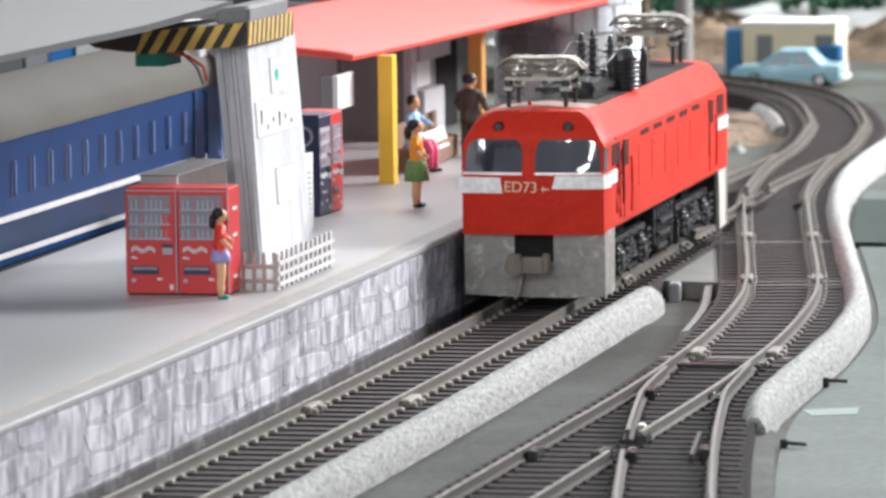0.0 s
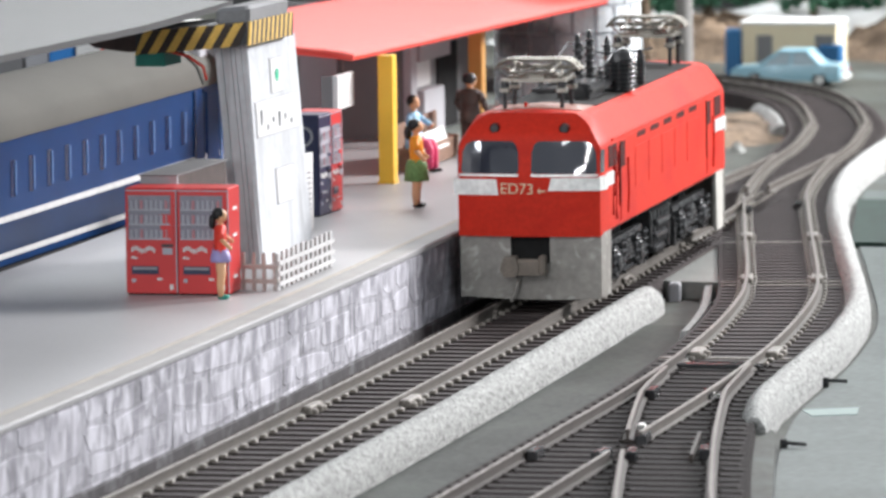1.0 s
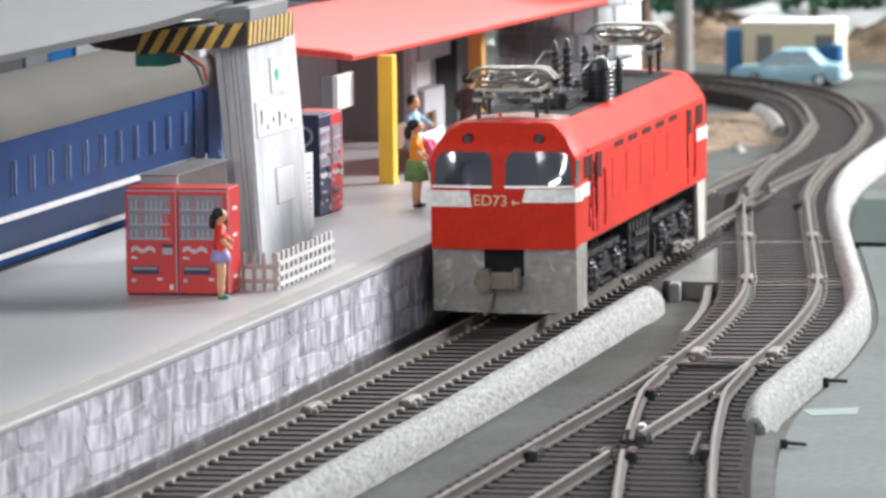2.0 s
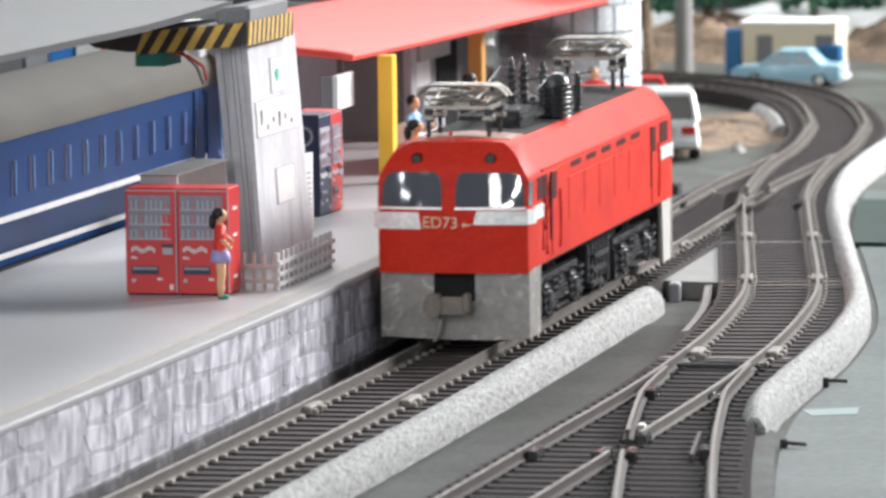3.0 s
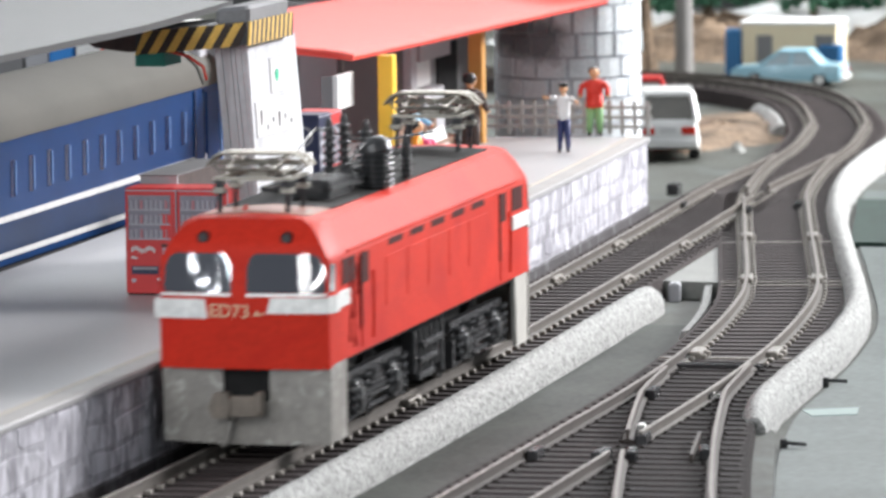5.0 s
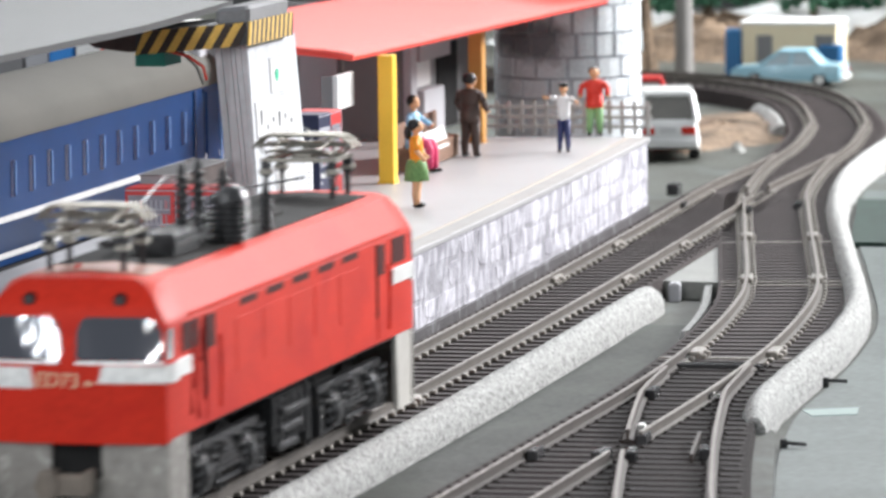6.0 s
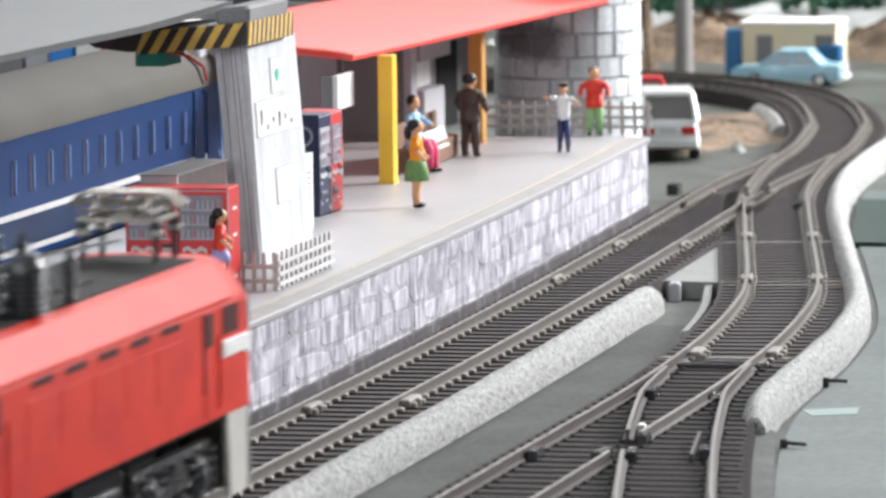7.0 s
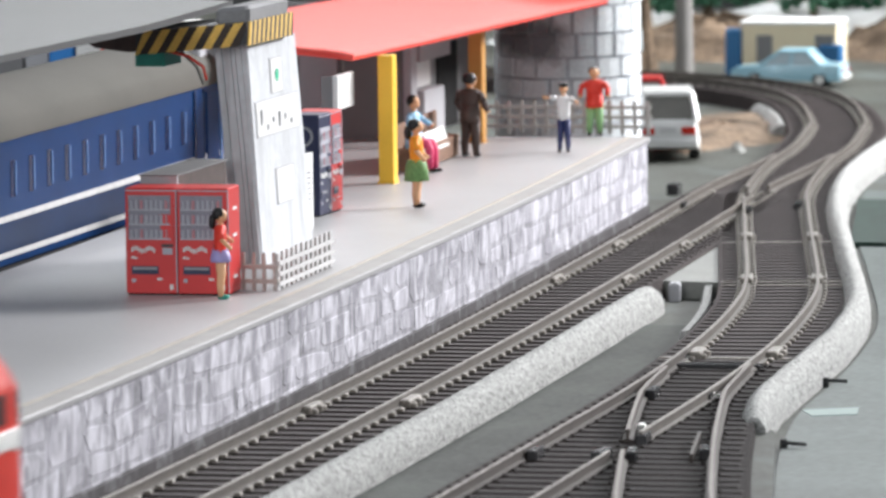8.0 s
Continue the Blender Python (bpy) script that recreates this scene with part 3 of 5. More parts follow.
def pantograph(loco, yc, dx, dz):
    base = part("pantograph", Shape().box(-8, 8, yc - 6.6, yc - 5.7, 51.4, 52.2).box(-8, 8, yc + 5.7, yc + 6.6, 51.4, 52.2)
                .box(-7.6, -6.8, yc - 6, yc + 6, 51.4, 52.2).box(6.8, 7.6, yc - 6, yc + 6, 51.4, 52.2), WIRE, loco, "folded silver wire pantograph")
    for x in (-7.0, 7.0):
        for y in (yc - 6.1, yc + 6.1):
            part("leg", Shape().tube([(x, y, 42.8), (x, y, 49.2)], 0.55, 8).tube([(x, y, 48.6), (x, y, 51.6)], [1.15, 1.0], 10), BLACK, base, "black support foot", smooth=True)
            part("clamp", Shape().box(x - 1.3, x + 1.3, y - 1.3, y + 1.3, 49.0, 50.1, 0.25), WIRE, base, "bright leg clamp")
    rods = []
    for x in (-6.2, 6.2):
        for d in (-1, 1):
            rods.append(((x, yc + d * 6, 52.3), (x * 0.75, yc - d * 8.5, 53.8), 0.36))
            rods.append(((x * 0.75, yc - d * 8.5, 53.9), (x * 0.9, yc + d * 2.0, 56.0), 0.32))
            rods.append(((x, yc + d * 6, 52.3), (x * 1.5, yc + d * 3, 54.6), 0.26))
    for d in (-1, 1):
        rods += [((-6.2, yc + d * 6, 52.4), (4.4, yc - d * 8.2, 53.9), 0.26), ((6.2, yc + d * 6, 52.4), (-4.4, yc - d * 8.2, 53.9), 0.26),
                 ((-6, yc - d * 8.5, 53.8), (6, yc - d * 8.5, 53.8), 0.36), ((-4.6, yc - d * 8.4, 53.9), (5.4, yc + d * 2.2, 55.8), 0.24),
                 ((4.6, yc - d * 8.4, 53.9), (-5.4, yc + d * 2.2, 55.8), 0.24), ((-9.3, yc + d * 3, 54.6), (9.3, yc + d * 3, 54.6), 0.3)]
    for p0, p1, r in rods:
        part("arm", Shape().tube([p0, p1], r, 6), WIRE, base, smooth=True)
    part("spring_box", Shape().box(-2.4, 2.4, yc - 3, yc + 3, 51.9, 53.4, 0.4), WIRE, base, "metal spring box")
    for d in (-2.2, 2.2):
        pts = []
        for k in range(15):
            x = -10.6 + 21.2 * k / 14
            drop = max(0, abs(x) - 7.0)
            pts.append((x, yc + d, 56.6 - drop * drop * 0.2))
        part("contact_bow", Shape().tube(pts, 0.42, 6), WIRE, base, "bent contact strip", smooth=True)
    base.matrix_basis = pose(dx * MM, 0, dz * MM)
    for x in (-7.5, -3, 3, 7.5):
        part("bow_tie", Shape().tube([(x, yc - 2.3, 56.2), (x, yc + 2.3, 56.2)], 0.24, 5), WIRE, base)


WHEELS = []


def wheel(parent, x, y):
    """A wheel on its axle, with balance weight and spoke holes; it turns about x."""
    s = 1 if x > 0 else -1
    sh = Shape().tube([(-s * 1.0, 0, 0), (-s * 0.9, 0, 0), (s * 1.2, 0, 0), (s * 1.2, 0, 0), (s * 0.8, 0, 0)], [7.9, 7.2, 7.0, 6.2, 6.0], 22)
    sh.tube([(s * 0.7, 0, 0), (s * 2.4, 0, 0)], [2.4, 1.6], 12)
    w = part("wheel", sh, BLACK, parent, "black metal wheel", smooth=True, at=pose(x * MM, y * MM, 7.2 * MM))
    WHEELS.append((w, x, y))


def bogie(loco, yc):
    b = part("bogie", Shape().box(-9, 9, yc - 24, yc + 24, 6, 13), BLACK_MATT, loco, "black bogie with springs and wheels")
    for s in (-1, 1):
        x = s * 14.2
        side = Shape().prism([(yc - 25, 10.5), (yc - 22, 8.4), (yc - 9, 8.4), (yc - 6, 6.4), (yc + 6, 6.4), (yc + 9, 8.4), (yc + 22, 8.4), (yc + 25, 10.5), (yc + 25, 13.2), (yc - 25, 13.2)], 0, x - 0.8, x + 0.8)
        part("side_frame", side, BLACK, b)
        for dy in (-15.5, 15.5):
            wheel(b, s * 9.4, yc + dy)
            part("axle_box", Shape().box(x + s * 0.8 - 1.3, x + s * 0.8 + 1.3, yc + dy - 3.4, yc + dy + 3.4, 4.2, 11.4, 0.8)
                 .tube([(x + s * 2.0, yc + dy, 7.4), (x + s * 2.8, yc + dy, 7.4), (x + s * 3.1, yc + dy, 7.4)], [2.7, 2.3, 1.2], 14), BLACK, b, "shiny axle box", smooth=True)
            for k in (-5.8, 5.8):
                pts = [(x + s * 1.2 + 1.5 * math.cos(a * 0.9), yc + dy + k + 1.5 * math.sin(a * 0.9), 4.6 + a * 0.26) for a in range(0, 30)]
                part("coil_spring", Shape().tube(pts, 0.5, 5), BLACK, b, "black coil spring", smooth=True)
            part("brake_block", Shape().prism([(yc + dy * 1.62 - 1.2, 3.2), (yc + dy * 1.62 + 1.4, 3.6), (yc + dy * 1.62 + 0.9, 9.4), (yc + dy * 1.62 - 0.9, 9.4)], 0, x - 0.4, x + 1.6), BLACK, b)
        part("brake_rod", Shape().tube([(x + s * 1.2, yc - 24, 3.8), (x + s * 1.2, yc - 8, 4.6), (x + s * 1.2, yc + 8, 4.6), (x + s * 1.2, yc + 24, 3.8)], 0.6, 6), BLACK, b, smooth=True)
        leaf = Shape()
        for k in range(5):
            leaf.box(x + s * 1.0 - 1.0, x + s * 1.0 + 1.0, yc - 9 + k * 1.7, yc + 9 - k * 1.7, 6.6 + k * 1.1, 7.4 + k * 1.1)
        part("leaf_spring", leaf, BLACK, b)
    return b


def locomotive():
    loco = thing("electric_locomotive", "handmade red electric locomotive model running on rails", "locomotive")
    body = Shape()
    for s in (-1, 1):
        pts = [(s * 17.8, 17.5), (s * 17.8, 37.9), (s * 17.4, 39.2), (s * 13.8, 45.1), (s * 12.2, 45.9), (0, 46.6), (0, 45.4), (s * 12, 44.8), (s * 13.1, 44.2), (s * 16.6, 39.0), (s * 17.0, 37.8), (s * 17.0, 17.5)]
        body.prism(pts, 1, 14.0, LOCO_L - 14.0)
    part("body", body, RED, loco, "red painted body shell, slightly uneven")
    part("floor_pan", Shape().box(-16.8, 16.8, 3.5, LOCO_L - 3.5, 16.6, 17.6), BLACK_MATT, loco)
    cab_end(loco, 1)
    cab_end(loco, -1)
    part("roof_panel", Shape().prism([(-11.6, 45.9), (0, 46.55), (11.6, 45.9), (11.6, 46.2), (0, 46.9), (-11.6, 46.2)], 1, 26, LOCO_L - 16), ROOF_DARK, loco, "dark grey roof walkway panel")
    part("roof_deck", Shape().prism([(-11.2, 45.95), (0, 46.6), (11.2, 45.95), (11.2, 46.15), (0, 46.85), (-11.2, 46.15)], 1, 10.5, 25.8), DECK, loco, "pinkish bare roof deck behind the brow")
    rng = random.Random(7)
    for y, top, low in ((14.6, 37.2, 20.5), (16.4, 36.8, 25.0), (18.6, 36.9, 19.2), (21.0, 35.5, 29.5), (22.8, 36.9, 22.0)):
        run = [(17.8, y + rng.uniform(-0.5, 0.5), top + (low - top) * k / 6) for k in range(7)]
        part("paint_run", Shape().tube(run, [rng.uniform(0.16, 0.4) for k in range(6)] + [0.5], 6), DRIP, loco, "dark glossy paint run", smooth=True)
    part("roof_hatch", Shape().box(-0.5, 7.5, 40, 58, 46.2, 50.4, 0.4), BLACK, loco, "dark roof box")
    part("roof_hatch", Shape().box(-5, 6, 100, 122, 46.0, 47.6, 0.4), ROOF_DARK, loco)
    for s in (-1, 1):
        part("gutter", Shape().sweep([(s * 17.65, 14, 38.7), (s * 17.65, 90, 38.6), (s * 17.65, LOCO_L - 14, 38.7)], [(-0.25, -0.25), (0.3, -0.25), (0.3, 0.3), (-0.25, 0.3)]), RED, loco)
        for k in range(5):
            y = 48 + k * 19.0
            part("side_vent", Shape().box(s * 17.55 - 0.3, s * 17.55 + 0.3, y, y + 12.0, 36.5, 37.9), RED_DARK, loco, "dark slot vent below the roof")
            part("side_panel", Shape().box(s * 17.75 - 0.16, s * 17.75 + 0.16, y - 3, y + 14.0, 24.6, 34.6, 0.06), RED, loco)
        for y in (24.5, LOCO_L - 31.5):
            d = part("cab_door", Shape().box(s * 17.6 - 0.4, s * 17.6 + 0.4, y, y + 7, 18.4, 37.6, 0.1), RED, loco, "cab door with dark seams")
            part("door_seam", Shape().box(s * 17.85 - 0.3, s * 17.85 + 0.22, y - 0.7, y + 0.1, 22.6, 37.6), RED_DARK, d)
            part("door_window", Shape().box(s * 17.9 - 0.3, s * 17.9 + 0.16, y + 0.2, y + 5.6, 31.2, 37.4), RED_DARK, d, "dark door window")
            part("handrail", Shape().tube([(s * 18.3, y + 7.8, 19.5), (s * 18.5, y + 7.8, 26), (s * 18.3, y + 7.8, 33)], 0.28, 6), RED, d, smooth=True)
        for y in (8.5, LOCO_L - 19.5):
            part("cab_side_window", Shape().box(s * 17.7 - 0.4, s * 17.7 + 0.25, y, y + 11.0, 32.4, 37.6, 0.1), RED_DARK, loco, "dark cab side window")
    for s in (-1, 1):
        for y0, y1 in ((4.4, 13.5), (LOCO_L - 20, LOCO_L - 3.5)):
            part("silver_band", Shape().box(s * 17.95 - 0.35, s * 17.95 + 0.35, y0, y1, 28.3, 31.4, 0.1), SILVER, loco, "silver band on the side")
    pantograph(loco, 19, -1.2, 1.3)
    pantograph(loco, 163, 0.3, 2.4)
    big = insulator(loco, 9.6, 70, 46.3, 4.3, 8.0, 7)
    part("cap", Shape().tube([(9.6, 70, 53.9), (9.4, 70, 55.6), (9.2, 70, 56.4), (9.0, 70, 56.7)], [3.9, 3.6, 2.4, 0.9], 14), BLACK, big, "smooth black cap", smooth=True)
    for x, y, h in ((-3.6, 84, 11.6), (-1.4, 88, 12.2), (2.4, 92, 10.4), (11.0, 92, 7.5)):
        post = insulator(loco, x, y, 46.3, 1.5, h, 7)
        part("terminal", Shape().tube([(x, y, 46.1 + h), (x, y, 47.2 + h), (x, y, 48.2 + h)], [0.9, 0.7, 0.25], 8), BLACK, post, "pointed terminal", smooth=True)
    part("roof_frame", Shape().box(-6.5, 6.5, 61.4, 62.6, 48.4, 49.4).box(-6.5, 6.5, 37.4, 38.4, 48.2, 49.2).box(-6.6, -5.6, 38, 62, 48.3, 49.2).box(7.6, 8.6, 38, 74, 48.3, 49.2), BLACK, loco, "black bus bar frame on the roof")
    for x, y in ((5.5, 96), (0.5, 104), (6.5, 60), (-8.5, 60)):
        insulator(loco, x, y, 46.1, 1.2, 6.5, 5)
    part("roof_bus_wire", Shape().tube([(-7, 33, 51.8), (-6, 60, 52.8), (-5, 78, 57.8), (0.5, 104, 52.8), (5, 143, 52)], 0.28, 6), BLACK, loco, "black roof cable", smooth=True)
    part("roof_bus_wire", Shape().tube([(6.5, 60, 52.6), (9, 70, 56.6), (5.5, 96, 52.8)], 0.25, 6), BLACK, loco, smooth=True)
    part("whistle", Shape().tube([(-3.5, 15, 45.5), (-3.5, 15, 47.6)], [0.9, 0.3], 8), RED, loco, "small red roof whistle", smooth=True)
    part("whistle", Shape().tube([(9, 14, 45), (9, 17.5, 46.2)], [0.7, 0.5], 8), WIRE, loco, "metal horn", smooth=True)
    for y in (44, 139):
        bogie(loco, y)
    tank = part("tank_box", Shape().box(-12.5, 12.5, 76, 107, 6.2, 16.6, 0.8), BLACK_MATT, loco, "black finned equipment box under the body")
    for s in (-1, 1):
        for k in range(6):
            part("fin", Shape().box(s * 14.4 - 1.6, s * 14.4 + 1.6, 77 + k * 5, 79.4 + k * 5, 6.4 - (k % 2) * 2.0, 15.6, 0.4), BLACK, tank)
        for k in range(3):
            part("step", Shape().box(s * 16.0 - 0.9, s * 16.0 + 0.9, 78 + k * 2, 92 + k * 4, 5.2 + k * 3.2, 6.4 + k * 3.2, 0.3), BLACK, tank, "black ledge")
    return loco


LOCO = locomotive()


def loco_pose(y):
    a = math.atan2(main_x(y + LOCO_L) - main_x(y), LOCO_L)
    return pose(main_x(y) * MM, y * MM, 0, 0, 0, -math.degrees(a))


# ---- more materials ----
VEND_RED = mat("vending_red", (0.6, 0.035, 0.035), 0.35, vary=0.08, scale=120)
VEND_NAVY = mat("vending_navy", (0.02, 0.025, 0.07), 0.35, vary=0.2)
SHELF_WHITE = mat("display_white", (0.42, 0.42, 0.47), 0.4, vary=0.12, scale=700)
DISPLAY = mat("display_grey", (0.24, 0.23, 0.27), 0.25, vary=0.2, scale=400)
CAN_RED = mat("can_red", (0.5, 0.22, 0.24), 0.4)
CAN_GREY = mat("can_grey", (0.42, 0.42, 0.47), 0.4)
PILLAR = brushed(mat("brushed_concrete_pillar", (0.57, 0.585, 0.605), 0.75, vary=0.1, scale=60, bump=0.3, fine=500), (420, 200, 22), (0.44, 0.45, 0.465), 0.5, 0.72, 0.0)
PAPER = mat("white_paper", (0.68, 0.68, 0.67), 0.7, vary=0.05, scale=300)
GREY_TEXT = mat("grey_print", (0.3, 0.3, 0.32), 0.7)
GREEN_PRINT = mat("green_print", (0.02, 0.45, 0.25), 0.6)
HAZ_YELLOW = mat("hazard_yellow", (0.7, 0.45, 0.1), 0.6, vary=0.2, scale=300)
HAZ_BLACK = mat("hazard_black", (0.045, 0.035, 0.028), 0.7, vary=0.3, scale=300)
ROOF_GREY = mat("canopy_grey", (0.042, 0.043, 0.044), 0.5, vary=0.12, scale=40, bump=0.2)
ROOF_RED = mat("canopy_red", (0.78, 0.075, 0.055), 0.5, vary=0.08, scale=30, bump=0.15)
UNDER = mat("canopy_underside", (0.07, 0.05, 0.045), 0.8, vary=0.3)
POST = mat("yellow_post", (0.85, 0.5, 0.04), 0.5, vary=0.1, scale=120)
POST_TAN = mat("tan_post", (0.5, 0.25, 0.06), 0.55, vary=0.15, scale=120)
DARK_WALL = mat("station_dark_wall", (0.2, 0.197, 0.2), 0.5, vary=0.15, scale=60)
GREY_WALL = mat("station_grey_wall", (0.4, 0.4, 0.42), 0.6, vary=0.12, scale=80)
FENCE = mat("fence_off_white", (0.56, 0.55, 0.545), 0.7, vary=0.12, scale=300)
FENCE_TAN = mat("fence_tan", (0.47, 0.42, 0.39), 0.7, vary=0.15, scale=300)
FENCE_GREY = mat("fence_grey", (0.42, 0.41, 0.39), 0.7, vary=0.2, scale=300)
COACH_BLUE = mat("coach_blue", (0.006, 0.036, 0.125), 0.33, vary=0.25, scale=50, spec=0.15, bump=0.2)
COACH_LOW = mat("coach_lower_navy", (0.004, 0.022, 0.075), 0.3, vary=0.4, scale=40, spec=0.15)
COACH_DARK = mat("coach_dark_blue", (0.006, 0.02, 0.07), 0.2, vary=0.2, scale=100)
COACH_EDGE = mat("coach_pale_edge", (0.1, 0.19, 0.4), 0.5, vary=0.1)
COACH_ROOF = mat("coach_roof_grey", (0.078, 0.073, 0.062), 0.7, vary=0.15, scale=40, spec=0.15)
WOOD = mat("bench_wood", (0.2, 0.11, 0.07), 0.6, vary=0.3, scale=300)
SKIN = mat("figure_tan", (0.72, 0.4, 0.22), 0.5, vary=0.06)
HAIR = mat("figure_black", (0.012, 0.01, 0.01), 0.4, vary=0.2)
CLOTH = {
    "red": mat("figure_red", (0.75, 0.05, 0.03), 0.5, vary=0.1),
    "violet": mat("figure_violet", (0.36, 0.32, 0.6), 0.5, vary=0.1),
    "teal": mat("figure_teal", (0.02, 0.25, 0.19), 0.5, vary=0.1),
    "orange": mat("figure_orange", (0.85, 0.3, 0.015), 0.5, vary=0.1),
    "green": mat("figure_green", (0.16, 0.3, 0.1), 0.6, vary=0.5, scale=1500),
    "blue": mat("figure_light_blue", (0.3, 0.55, 0.75), 0.5, vary=0.1),
    "pink": mat("figure_pink", (0.75, 0.08, 0.2), 0.5, vary=0.1),
    "brown": mat("figure_dark_brown", (0.075, 0.05, 0.042), 0.6, vary=0.2),
    "white": mat("figure_white", (0.8, 0.8, 0.8), 0.5, vary=0.05),
    "navy": mat("figure_navy", (0.03, 0.04, 0.13), 0.5, vary=0.1),
    "lime": mat("figure_pale_green", (0.3, 0.55, 0.25), 0.5, vary=0.1),
}
ROCK = mat("brown_earth", (0.17, 0.12, 0.08), 0.95, vary=0.45, scale=90, bump=1.0, fine=700, tint=(0.075, 0.055, 0.038))
SNOW = mat("white_foam", (0.8, 0.81, 0.8), 0.8, vary=0.08, scale=150, bump=0.5)
LEAF = mat("dark_green_foliage", (0.04, 0.14, 0.08), 0.8, vary=0.5, scale=250, bump=0.8, island=0.35)
DEEP_GREEN = mat("deep_green_gap", (0.014, 0.034, 0.026), 0.9, vary=0.5, scale=150, bump=0.6)
CAR_WHITE = mat("car_white", (0.8, 0.8, 0.78), 0.3, vary=0.05, coat=0.3)
GREY_GLASS = mat("grey_car_glass", (0.22, 0.21, 0.19), 0.15, vary=0.1)
CAR_GLASS = mat("pale_car_glass", (0.45, 0.55, 0.6), 0.15, vary=0.1)
CAR_RED = mat("car_red", (0.55, 0.03, 0.03), 0.3, vary=0.08, coat=0.3)
CAR_BLUE = mat("car_light_blue", (0.32, 0.56, 0.66), 0.3, vary=0.08, coat=0.3)
LAMP_RED = mat("tail_lamp_red", (0.6, 0.03, 0.015), 0.25, vary=0.1)
CREAM = mat("stall_cream", (0.78, 0.68, 0.48), 0.6, vary=0.06, scale=60)
STALL_BLUE = mat("stall_blue_tarp", (0.02, 0.13, 0.3), 0.5, vary=0.2, scale=80)
TOWER_STONE = soot(mat("tower_stone", (0.86, 0.9, 0.92), 0.8, vary=0.08, scale=60, bump=0.9, fine=800, island=0.2, tint=(0.7, 0.73, 0.75)), (-0.008, -0.02, 0.049), 0.0135, (0.07, 0.07, 0.08))
TOWER_CORE = mat("tower_joint", (0.46, 0.47, 0.5), 0.9, vary=0.3)
CONCRETE = mat("concrete_pole", (0.24, 0.23, 0.22), 0.8, vary=0.12, scale=60)
TAPE = mat("pale_green_tape", (0.2, 0.28, 0.26), 0.4, vary=0.06)


def multi(name, pieces, label, category, at=(0, 0, 0), rz=0.0, group=""):
    """One mesh of several solids, each with its own material."""
    me = bpy.data.meshes.new(name)
    vs, fs, idx, mats = [], [], [], []
    for sh, m in pieces:
        if m not in mats:
            mats.append(m)
        n = len(vs)
        vs += [(x * MM, y * MM, z * MM) for x, y, z in sh.v]
        fs += [tuple(i + n for i in f) for f in sh.f]
        idx += [mats.index(m)] * len(sh.f)
    me.from_pydata(vs, [], fs)
    for m in mats:
        me.materials.append(m)
    for p, i in zip(me.polygons, idx):
        p.material_index = i
    bm = bmesh.new()
    bm.from_mesh(me)
    bmesh.ops.recalc_face_normals(bm, faces=bm.faces)
    for f in bm.faces:
        f.smooth = True
    bm.to_mesh(me)
    bm.free()
    ob = new(name, me)
    ob.matrix_basis = pose(at[0] * MM, at[1] * MM, at[2] * MM, 0, 0, rz)
    return tagged(ob, label, category, group)


